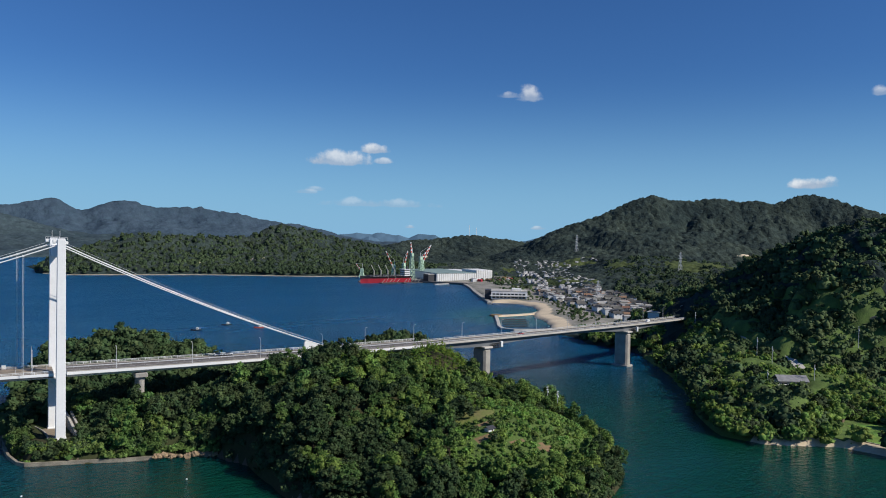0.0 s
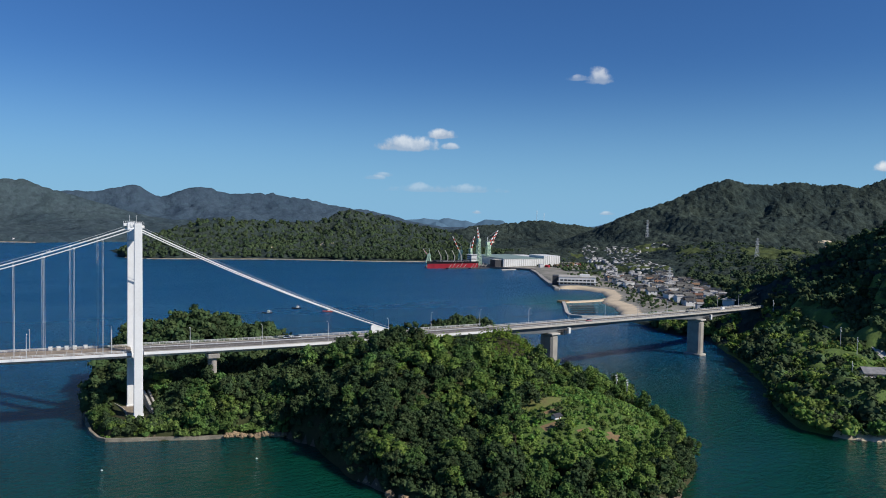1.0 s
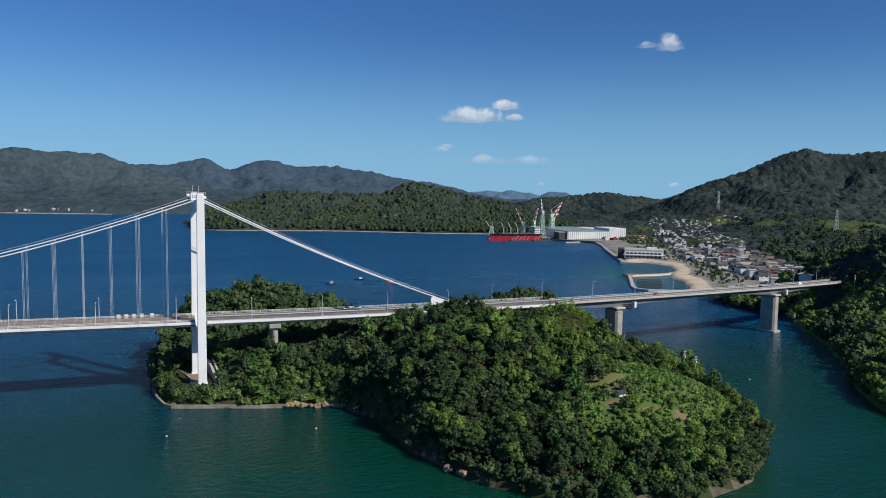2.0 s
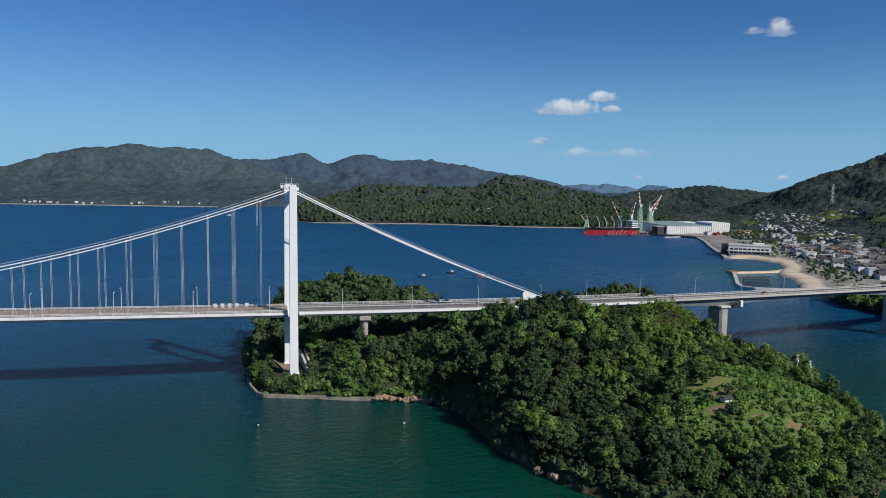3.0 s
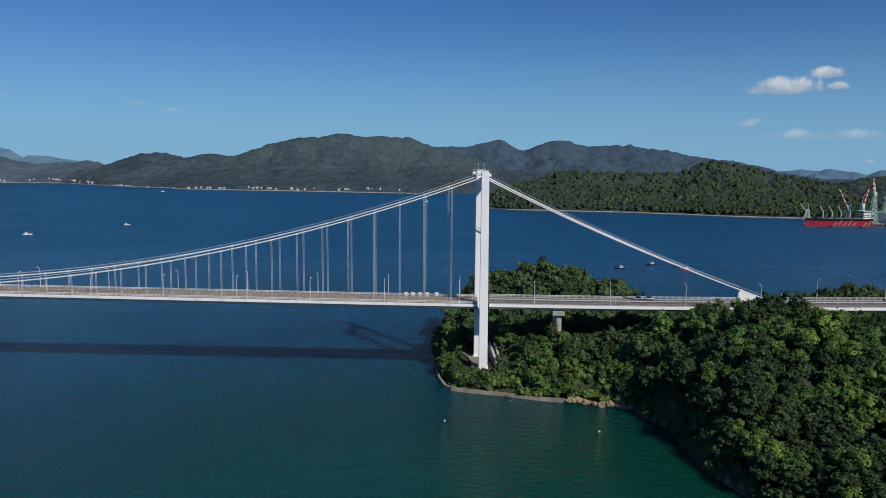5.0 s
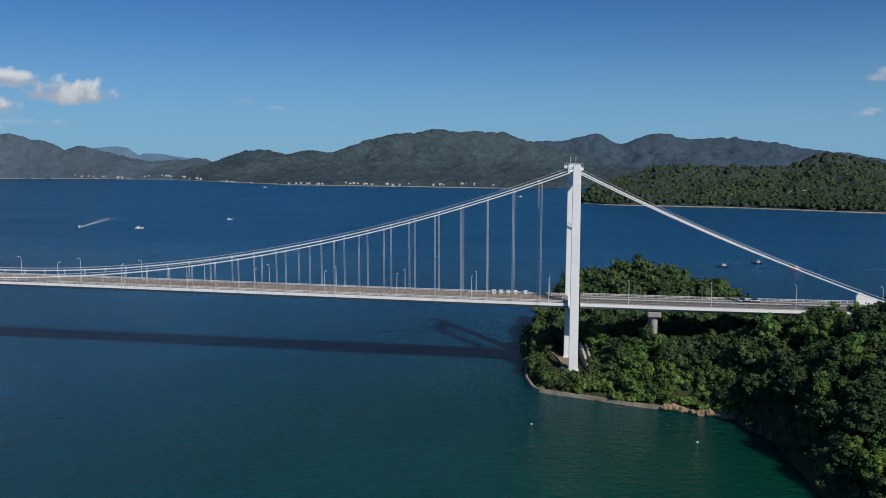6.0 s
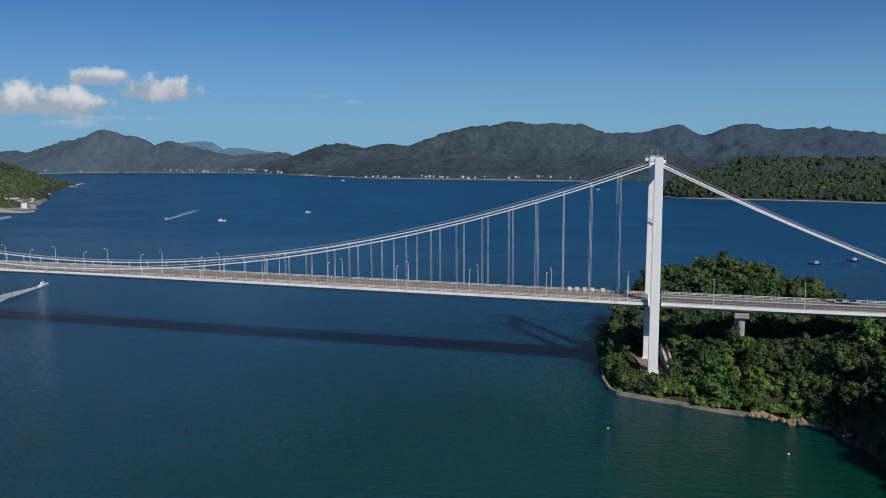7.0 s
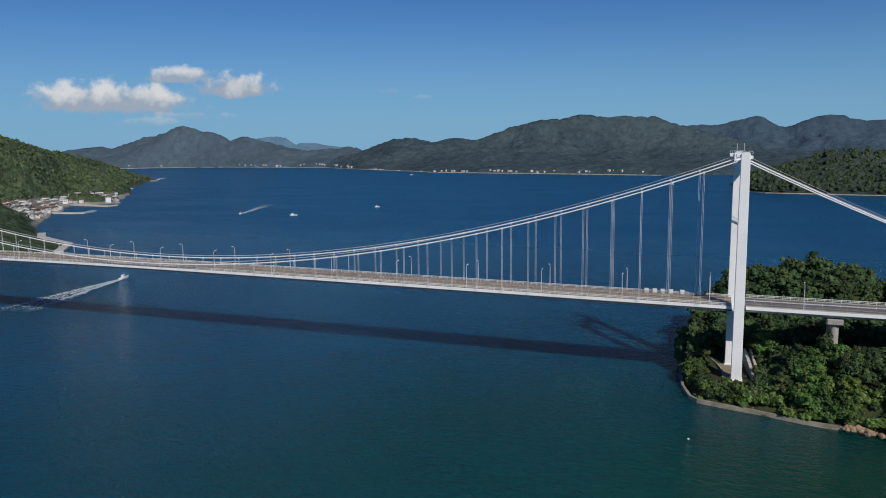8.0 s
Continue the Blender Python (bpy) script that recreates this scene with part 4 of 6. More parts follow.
ROUND = [(0.27 * math.cos(a), 0.27 * math.sin(a)) for a in np.linspace(0, 2 * math.pi, 9)[:-1]]
for y in (0.0, 22.0):
    c = thing("main_cable", "white painted suspension bridge main cable with paired hangers", "bridge cable", "main cables")
    c.location.x = SKEW * y / 22
    span = [(x, y, float(cable_z(x))) for x in np.linspace(-440, -0.5, 70)]
    sweep(span, ROUND, M["white"], "main_span_cable", c)
    back = [(x, y, 92.0 - (92.0 - 40.2) * (x / 121) - 2.2 * 4 * (x / 121) * (1 - x / 121)) for x in np.linspace(0.5, 121, 24)]
    sweep(back, ROUND, M["white"], "side_span_cable", c)
    for pts in (span, back):
        for dy in (-0.45, 0.45):
            sweep([(px, py + dy, pz + 1.25) for px, py, pz in pts], [(-0.05, -0.05), (0.05, -0.05), (0.05, 0.05), (-0.05, 0.05)], M["steel"], "hand_rope", c)
    for x in -14.4 - 11.38 * np.arange(37):
        top = float(cable_z(x))
        bm = bmesh.new()
        box(bm, x - 0.4, x + 0.4, y - 0.34, y + 0.34, top - 0.4, top + 0.34, 0.08)
        clamp = part("cable_band", bm, M["white"], c)
        for dx in (-0.24, 0.24):
            bm = bmesh.new()
            beam(bm, (x + dx, y, float(road_z(x)) - 0.5), (x + dx, y, top - 0.3), 0.12, sides=6)
            part("hanger", bm, M["steel"], clamp)
    bm = bmesh.new()
    for px, z in ((118.4, 35.0), (118.4, 38.9), (119.8, 40.4), (127.0, 36.8), (127.0, 35.0)):
        bm.verts.new((px, y - 0.6, z))
    face = bm.faces.new(bm.verts[:])
    ext = bmesh.ops.extrude_face_region(bm, geom=[face])
    bmesh.ops.translate(bm, verts=[v for v in ext["geom"] if isinstance(v, bmesh.types.BMVert)], vec=(0, 1.2, 0))
    bmesh.ops.recalc_face_normals(bm, faces=bm.faces[:])
    tagged(part("cable_anchorage", bm, M["cladding"]), "sloping white housing where a main cable enters the ground", "anchorage", "cable anchorages")

girder = thing("girder_bridge", "grey haunched girder bridge with a pale deck over a channel", "bridge")


def haunch(x):
    """The girder's depth, deepest over its two piers."""
    return 2.6 + 2.2 * math.exp(-((x - 234) / 34) ** 2) + 2.2 * math.exp(-((x - 390) / 34) ** 2)


gl = line(190.6, 545, 6.6)
GW = 11.5
gv, gf = [], []
gp = np.array(gl)
gt = np.gradient(gp[:, :2], axis=0)
gt /= np.linalg.norm(gt, axis=1, keepdims=True)
for i, (px, py, pz) in enumerate(gl):
    nx, ny = -gt[i, 1], gt[i, 0]
    d = haunch(px)
    for u, w in ((2.2, -0.9), (2.8, -d), (GW - 2.8, -d), (GW - 2.2, -0.9)):
        gv.append((px + nx * u, py + ny * u, pz + w))
for i in range(len(gl) - 1):
    for j in range(4):
        a, b = i * 4 + j, i * 4 + (j + 1) % 4
        gf.append((a, b, b + 4, a + 4))
gf += [(3, 2, 1, 0), tuple(range(len(gv) - 4, len(gv)))]
mesh_object("box_girder", gv, gf, M["girder_grey"], girder, "weathered grey steel girder")
sweep(gl, [(0, 0), (0, -0.7), (2.2, -0.9), (GW - 2.2, -0.9), (GW, -0.7), (GW, 0)], M["concrete_pale"], "deck_slab", girder)
sweep(gl, [(0.7, 0.004), (0.7, 0.1), (GW - 0.7, 0.1), (GW - 0.7, 0.004)], M["asphalt"], "road_surface", girder)
for u in (0.25, GW - 0.25):
    sweep(gl, [(u - 0.25, 0.004), (u - 0.25, 0.5), (u + 0.25, 0.5), (u + 0.25, 0.004)], M["concrete_pale"], "parapet", girder)
    railing(girder, 191, 545, u, 4.0, M["steel"], STEEL_POST, 0.5, height=0.7)


def at_girder(x, u):
    i = int(np.argmin(np.abs(gp[:, 0] - x)))
    return Vector((gp[i, 0] - gt[i, 1] * u, gp[i, 1] + gt[i, 0] * u, gp[i, 2])), math.degrees(math.atan2(gt[i, 1], gt[i, 0]))


def pier(x, bottom):
    p, turn = at_girder(x, GW / 2)
    top = p.z - haunch(x)
    bm = bmesh.new()
    box(bm, -3.0, 3.0, -5.6, 5.6, bottom, top - 1.2, 1.2)
    body = part("pier", bm, M["concrete"], girder, "grey concrete wall pier with rounded ends")
    body.matrix_basis = pose(p.x, p.y, 0, 0, 0, turn)
    bm = bmesh.new()
    box(bm, -3.6, 3.6, -6.4, 6.4, top - 1.2, top, 0.3)
    part("pier_cap", bm, M["concrete_pale"], body)
    bm = bmesh.new()
    box(bm, -4.2, 4.2, -7.0, 7.0, -3, 1.4 if bottom < 0 else bottom + 1.5, 0.5)
    part("footing", bm, M["concrete"], body)
    # a maintenance cage hangs beside the pier
    bm = bmesh.new()
    for k in range(5):
        for h in (0.0, 1.3, 2.6):
            beam(bm, (4.0 + k * 1.4, -5.4, top + h - 1.5), (4.0 + k * 1.4, 5.4, top + h - 1.5), 0.3)
        beam(bm, (4.0 + k * 1.4, -5.4, top - 1.5), (4.0 + k * 1.4, -5.4, top + 1.9), 0.3)
        beam(bm, (4.0 + k * 1.4, 5.4, top - 1.5), (4.0 + k * 1.4, 5.4, top + 1.9), 0.3)
    tagged(part("maintenance_cage", bm, M["dark"], body), "dark lattice maintenance cage", kind="stuff")
    bm = bmesh.new()
    box(bm, 10.4, 12.2, -6.3, -4.6, top - 1.0, top + 2.6, 0.15)
    part("service_box", bm, M["cladding"], body, "white service box")
    return body


pier(234, 4)
pier(390, -4)


# ---- things on the bridges ----
def street_lamp():
    t = thing("street_lamp", "slim galvanised road lamp with a short curved arm", "street lamp", "road lamps on the bridges")
    bm = bmesh.new()
    r = bmesh.ops.create_cone(bm, cap_ends=True, segments=8, radius1=0.16, radius2=0.09, depth=9.2)
    bmesh.ops.translate(bm, verts=r["verts"], vec=(0, 0, 4.6))
    pole = part("pole", bm, M["steel"], t)
    bm = bmesh.new()
    for a, b in (((0, 0, 9.1), (0, 0.25, 9.6)), ((0, 0.25, 9.6), (0, 0.8, 9.9)), ((0, 0.8, 9.9), (0, 1.6, 10.0))):
        beam(bm, a, b, 0.12)
    arm = part("arm", bm, M["steel"], pole)
    bm = bmesh.new()
    box(bm, -0.2, 0.2, 1.5, 2.4, 9.9, 10.15, 0.08)
    part("lamp_head", bm, M["cladding"], t, "white lamp head")
    return t


lamp = street_lamp()
first = True
for k in range(-13, 15):
    x = 22.5 + 33.35 * k
    spots = [(0.3, 0), (W - 0.3, 180)] if x < 0 else [(0.3, 0)] if x < 125 else [(W - 0.5 if x < 190 else GW - 0.4, 180)]
    for u, turn in spots:
        if abs(x) < 3:
            continue
        m = pose(x, float(y_near(x)) + u, float(road_z(x)) + (-0.1 if x < 0 else 0.1), 0, 0, turn)
        if first:
            lamp.matrix_basis, first = m, False
        else:
            copy_thing(lamp, m)


def road_sign(x):
    t = thing("road_sign", "small dark road sign on a grey post", "road sign", "road signs", at=(x, float(y_near(x)) + W - 0.6, float(road_z(x)) + 0.1))
    bm = bmesh.new()
    beam(bm, (0, 0, 0), (0, 0, 4.6), 0.16)
    part("post", bm, M["steel"], t)
    bm = bmesh.new()
    box(bm, -0.15, 0.15, -0.7, 0.7, 3.6, 5.0, 0.05)
    part("sign_panel", bm, M["dark"], t)


road_sign(139)
road_sign(156)


def vehicle(label, x, off, body, length=4.4, width=1.75, height=1.5, turn=0.0, tall=False):
    z = float(road_z(x)) + 0.11
    slope = math.degrees(math.atan2(float(y_near(x + 1) - y_near(x)), 1.0))
    t = thing("car" if not tall else "van", label, "car" if not tall else "van", at=(x, float(y_near(x)) + off, z), turn=slope + turn)
    bm = bmesh.new()
    box(bm, -length / 2, length / 2, -width / 2, width / 2, 0.35, height * 0.58, 0.15)
    b = part("body", bm, body, t)
    bm = bmesh.new()
    box(bm, -length * 0.33, length * (0.22 if not tall else 0.36), -width * 0.44, width * 0.44, height * 0.56, height, 0.2)
    part("cabin", bm, M["glass"] if not tall else body, b)
    for sx in (-0.32, 0.32):
        for sy in (-1, 1):
            bm = bmesh.new()
            beam(bm, (sx * length, sy * width * 0.5 - 0.1, 0.33), (sx * length, sy * width * 0.5 + 0.1, 0.33), 0.66, sides=12)
            part("wheel", bm, M["black"], t)


vehicle("red car crossing the girder bridge", 268, 4.0, M["red"])
vehicle("white van on the bridge road", 420, 4.0, M["cladding"], 5.0, 1.9, 2.1, tall=True)
vehicle("white car on the approach road", 72, 16.0, M["cladding"])
vehicle("grey car on the approach road", 77, 15.9, M["steel"])
vehicle("dark car on the girder bridge", 372, 4.0, M["black"])
for k in range(5):
    t = thing("equipment_box", "white equipment box standing on the bridge footway", "cabinet", "equipment boxes", at=(-36 + k * 3.3 + (1.2 if k > 3 else 0), 18.2, float(road_z(-30)) - 0.1))
    bm = bmesh.new()
    box(bm, -0.8, 0.8, -0.6, 0.6, 0.0, 1.7, 0.1)
    part("cabinet_body", bm, M["cladding"], t)
    bm = bmesh.new()
    box(bm, -0.9, 0.9, -0.7, 0.7, 1.7, 1.85, 0.03)
    part("lid", bm, M["cladding"], t)

# ---- the tower's shore ----
sea_wall = sweep([(-22, 44, 0), (-21.6, 22, 0), (-19.6, 4, 0), (-16.4, -8, 0), (-13.5, -11.5, 0), (-6, -14, 0), (9, -18, 0), (22, -22.5, 0), (34, -25, 0)], [(-0.5, -2), (-0.5, 1.5), (0.6, 1.5), (0.6, -2)], M["sea_concrete"], "sea_wall")
tagged(sea_wall, "low weathered concrete sea wall round the tower's foot", "sea wall", kind="structure")


def boulder(x, y, z, s, seed):
    rng = random.Random(seed)
    bm = bmesh.new()
    bmesh.ops.create_icosphere(bm, subdivisions=2, radius=1.0)
    for v in bm.verts:
        v.co *= 0.75 + 0.5 * noise.noise(v.co * 1.3 + Vector((seed, 0, 0)))
    bmesh.ops.transform(bm, verts=bm.verts, matrix=Matrix.LocRotScale((x, y, z), Euler((0, 0, rng.random() * 6)), (s * 1.4, s, s * 0.9)))
    tagged(part("boulder", bm, M["boulder"]), "orange-brown weathered shore boulder", "rock", "shore boulders")


rr = random.Random(4)
for k in range(46):
    q = rr.random()
    if q < 0.6:
        x = rr.uniform(33, 62)
        y = -24.5 - 0.27 * (x - 33) + rr.uniform(-1.0, 1.2)
    else:
        y = rr.uniform(-125, -95)
        x = 74 - (y + 95) * 0.22 + rr.uniform(-1.5, 1.0)
    boulder(x, y, 0.5 + rr.random() * 0.8, rr.uniform(0.8, 2.0), k)

for x, y in ((-15.2, -49.8), (41.8, -58.0)):
    bm = bmesh.new()
    bmesh.ops.create_uvsphere(bm, u_segments=12, v_segments=8, radius=0.42)
    bmesh.ops.scale(bm, verts=bm.verts, vec=(1, 1, 0.8))
    bmesh.ops.translate(bm, verts=bm.verts, vec=(x, y, 0.25))
    tagged(part("buoy", bm, M["cladding"]), "small round white mooring buoy on the water", "buoy", "buoys")


# ---- boats ----
def hull(bm, length, beam_w, depth, z0=-0.4, sheer=0.5):
    """A pointed hull with its bow towards +x."""
    rows = []
    for i in range(9):
        s = i / 8
        x = -length / 2 + length * s
        w = beam_w / 2 * (1 - max(0, (s - 0.55) / 0.45) ** 2.2)
        top = z0 + depth + sheer * max(0, s - 0.5) ** 2 * 4
        rows.append([bm.verts.new((x, -w, top)), bm.verts.new((x, -w * 0.75, z0)), bm.verts.new((x, w * 0.75, z0)), bm.verts.new((x, w, top))])
    for a, b in zip(rows, rows[1:]):
        for j in range(4):
            bm.faces.new((a[j], a[(j + 1) % 4], b[(j + 1) % 4], b[j]))
    bm.faces.new(rows[0][::-1])
    bmesh.ops.remove_doubles(bm, verts=bm.verts, dist=0.001)
    bmesh.ops.recalc_face_normals(bm, faces=bm.faces[:])
    return bm


def boat(label, x, y, turn, length, hull_mat, wake=0.0, spread=0.085):
    t = thing("fishing_boat", label, "boat", "boats on the strait", at=(x, y, 0), turn=turn)
    k = length / 12.0
    bm = bmesh.new()
    hull(bm, length, length * 0.26, 1.6 * k)
    part("hull", bm, hull_mat, t)
    bm = bmesh.new()
    box(bm, -0.28 * length, 0.02 * length, -0.08 * length, 0.08 * length, 1.1 * k, 3.3 * k, 0.15)
    cab = part("wheelhouse", bm, M["cladding"], t)
    bm = bmesh.new()
    box(bm, -0.2 * length, 0.03 * length, -0.085 * length, 0.085 * length, 2.2 * k, 2.8 * k, 0.05)
    part("window", bm, M["glass"], cab)
    bm = bmesh.new()
    beam(bm, (-0.1 * length, 0, 3.2 * k), (-0.1 * length, 0, 5.6 * k), 0.12)
    beam(bm, (-0.38 * length, 0, 1.0 * k), (-0.38 * length, 0, 3.6 * k), 0.12)
    part("mast", bm, M["steel"], t)
    if wake:
        rng = np.random.RandomState(int(length * 10))
        verts, quads = [], []
        for i in range(1700):
            s = rng.rand() ** 0.8
            side = rng.choice([-1, 0, 1], p=[0.4, 0.2, 0.4])
            w = side * (1.0 + s * wake * spread) + rng.normal() * (0.4 + s * 26 * spread)
            px = -length * 0.4 - s * wake
            a = rng.uniform(0.5, 1.9) * (1.25 - s)
            b = a * rng.uniform(0.25, 0.5)
            n = len(verts)
            z = 0.06 + 0.12 * rng.rand()
            verts += [(px - a, w - b, z), (px + a, w - b * 0.6, z), (px + a * 0.8, w + b, z), (px - a, w + b, z)]
            quads.append((n, n + 1, n + 2, n + 3))
        ob = quad_object("wake", np.array(verts), np.array(quads), M["foam"], t)
        tagged(ob, "spreading white foam wake", kind="stuff")
    return t


boat("moored fishing boat with a dark hull and white wheelhouse", 135, 374, 170, 10, M["black"])
boat("moored fishing boat with a dark hull", 171, 402, 172, 10, M["black"])
boat("moored fishing boat with a red hull under the cables", 195, 369, 165, 10, M["stripe"])
boat("white motor boat running with a long foaming wake", -436, 138, 100, 11, M["cladding"], 110)
boat("small white boat with a fading wake", -686, 630, -70, 11, M["cladding"], 190, 0.03)
boat("small white fishing boat", -593, 630, 20, 11, M["cladding"])
boat("small white fishing boat far out", -536, 793, 40, 9, M["cladding"])
boat("small white fishing boat near the far shore", -1010, 2050, 10, 12, M["cladding"])
boat("white launch under the far headland", -120, 1560, 170, 12, M["cladding"])


# ---- the island's terrace ----
def ground_z(x, y):
    return float(island_height(np.array([x]), np.array([y]))[0])


def hut(x, y, turn):
    z = ground_z(x, y) - 0.2
    t = thing("garden_hut", "low white-walled hut under a broad dark pitched roof", "hut", at=(x, y, z), turn=turn)
    t.scale = (0.72, 0.72, 0.72)
    bm = bmesh.new()
    box(bm, -2.3, 2.3, -1.6, 1.6, 0, 1.9, 0.04)
    w = part("wall", bm, M["cladding"], t)
    bm = bmesh.new()
    box(bm, 0.4, 1.3, -1.66, -1.58, 0.1, 1.8)
    part("door", bm, M["timber"], w)
    gable_roof(-3.0, 3.0, -2.5, 2.5, 1.6, 1.3, M["dark"], t)


def gable_roof(x0, x1, y0, y1, z, rise, mat, parent, thick=0.18):
    ym = (y0 + y1) / 2
    bm = bmesh.new()
    pts = [(y0, z), (ym, z + rise), (y1, z), (y1, z + thick), (ym, z + rise + thick), (y0, z + thick)]
    a = [bm.verts.new((x0, py, pz)) for py, pz in pts]
    b = [bm.verts.new((x1, py, pz)) for py, pz in pts]
    for i in range(6):
        j = (i + 1) % 6
        bm.faces.new((a[i], a[j], b[j], b[i]))
    for q in ((0, 1, 4, 5), (1, 2, 3, 4)):
        bm.faces.new([a[i] for i in q][::-1])
        bm.faces.new([b[i] for i in q])
    bmesh.ops.recalc_face_normals(bm, faces=bm.faces[:])
    return part("roof", bm, mat, parent)


hut(149, -113, 12)


def power_pole(x, y, z, h, turn, label="wooden power pole with cross arms and insulators"):
    t = thing("power_pole", label, "power pole", "power poles", at=(x, y, z), turn=turn)
    bm = bmesh.new()
    r = bmesh.ops.create_cone(bm, cap_ends=True, segments=8, radius1=0.2, radius2=0.13, depth=h)
    bmesh.ops.translate(bm, verts=r["verts"], vec=(0, 0, h / 2))
    p = part("pole", bm, M["steel"], t)
    for k in (0.3, 1.5):
        bm = bmesh.new()
        box(bm, -1.2, 1.2, -0.08, 0.08, h - k - 0.1, h - k + 0.1)
        arm = part("cross_arm", bm, M["steel"], p)
    bm = bmesh.new()
    box(bm, -0.35, 0.35, -0.5, 0.1, h - 3.2, h - 2.2, 0.1)
    part("transformer", bm, M["cladding"], t)


power_pole(216, -66, ground_z(216, -66), 14, 20)
power_pole(221, -68, ground_z(221, -68), 14, 20)


# ---- woods ----
def leaf_cloud(rng, centres, radii, count, size, flat=0.85, lo=0.72, hi=1.32):
    """Small leaf sprays, facing mostly outwards and upwards, over a group of rounded lobes."""
    k = rng.choice(len(centres), count, p=radii ** 2 / (radii ** 2).sum())
    d = rng.normal(size=(count, 3))
    d[:, 2] = np.abs(d[:, 2]) * 0.9 + rng.normal(size=count) * 0.35
    d /= np.linalg.norm(d, axis=1, keepdims=True)
    c = centres[k] + d * (radii[k] * (lo + (hi - lo) * rng.uniform(0, 1, count) ** 1.4))[:, None] * np.array([1, 1, flat])
    nrm = d * 0.8 + np.array([0, 0, 0.35]) + rng.normal(size=(count, 3)) * 0.45
    nrm /= np.linalg.norm(nrm, axis=1, keepdims=True)
    a = np.cross(nrm, rng.normal(size=(count, 3)))
    a /= np.linalg.norm(a, axis=1, keepdims=True)
    b = np.cross(nrm, a)
    s = (size * rng.uniform(0.55, 1.35, count))[:, None]
    v = np.stack([c - a * s - b * s * 0.6, c + a * s - b * s * 0.5, c + b * s * rng.uniform(0.7, 1.3, (count, 1)) - nrm * s * 0.3], 1).reshape(-1, 3)
    return v, np.arange(count * 3).reshape(-1, 3)


ICO = bmesh.new()
bmesh.ops.create_icosphere(ICO, subdivisions=1, radius=1.0)
ICO.verts.ensure_lookup_table()
ICO_V, ICO_F = np.array([v.co for v in ICO.verts]), np.array([[v.index for v in f.verts] for f in ICO.faces])
ICO_F = ICO_F[ICO_V[ICO_F][:, :, 2].mean(1) > -0.6]  # the underside is hidden in the crown
ICO.free()


def lobes_mesh(rng, centres, radii, flat=0.85):
    """The rounded masses under the leaves, each one uneven."""
    vs, fs = [], []
    for k, (c, r) in enumerate(zip(centres, radii)):
        v = ICO_V * (r * rng.uniform(0.88, 1.08, (len(ICO_V), 1))) * np.array([1, 1, flat]) + c
        vs.append(v)
        fs.append(ICO_F + k * len(ICO_V))
    return np.concatenate(vs), np.concatenate(fs)


def crown(seed, r=3.6, h=7.5, lobes=9, count=390, size=0.32, fill=0.82, form=1.5):
    """A crown with the tree's foot at the origin: lobed masses under a skin of leaf sprays. form: how fast it falls away from its top."""
    rng = np.random.RandomState(seed)
    ang = np.arange(lobes) * 2.4 + rng.uniform(-0.7, 0.7, lobes)
    rad = r * np.sqrt(np.linspace(0.02, 0.9, lobes)) * rng.uniform(0.75, 1.1, lobes)
    lean = rng.normal(size=2) * 0.12 * r
    hz = h * (0.92 - 0.55 * (rad / r) ** form + rng.uniform(-0.12, 0.10, lobes))
    c = np.stack([np.cos(ang) * rad + lean[0], np.sin(ang) * rad * rng.uniform(0.75, 1.0) + lean[1], hz], 1)
    R = r * rng.uniform(0.16, 0.36, lobes)
    c[-1], R[-1] = (0, 0, h * 0.46), r * 0.74
    v1, f1 = leaf_cloud(rng, c, R, count, size)
    v2, f2 = lobes_mesh(rng, c, R * fill)
    return np.concatenate([v1, v2]), np.concatenate([f1, f2 + len(v1)])


CROWNS = [crown(11 + i, r=3.1 + 0.5 * (i % 4), h=6.6 + 0.8 * (i % 5), lobes=14 + i % 5, count=820, size=0.37, form=(1.2, 1.8, 2.6)[i % 3]) for i in range(14)]
SPARSE = [crown(41 + i, r=4.6 + 0.5 * (i % 3), h=7.2, lobes=8, count=170, size=0.58, fill=0.95, form=(1.8, 2.6, 3.2)[i % 3]) for i in range(9)]
THIN = [crown(51 + i, r=4.6 + 0.5 * (i % 3), h=7.2, lobes=7, count=105, size=0.76, fill=0.95, form=(1.8, 2.6, 3.2)[i % 3]) for i in range(9)]
LUMPS = [crown(61 + i, r=4.8, h=6.4, lobes=5, count=26, size=1.1, fill=1.0, form=(2.0, 3.2)[i % 2]) for i in range(7)]
UNDER = [crown(101 + i, r=2.4, h=3.4, lobes=5, count=80, size=0.36, fill=0.92) for i in range(6)]
BAMBOO = [crown(81 + i, r=1.5, h=11.0, lobes=7, count=240, size=0.32, form=1.1) for i in range(5)]
SHRUBS = [crown(91 + i, r=1.7, h=2.6, lobes=6, count=90, size=0.3) for i in range(6)]


def scatter(seed, x0, x1, y0, y1, gap, ok):
    """Uneven planting spots on a jittered grid."""
    rng = np.random.RandomState(seed)
    gx, gy = np.meshgrid(np.arange(x0, x1, gap), np.arange(y0, y1, gap))
    x = gx.ravel() + rng.uniform(-0.45, 0.45, gx.size) * gap
    y = gy.ravel() + rng.uniform(-0.45, 0.45, gx.size) * gap
    k = ok(x, y)
    return x[k], y[k], rng


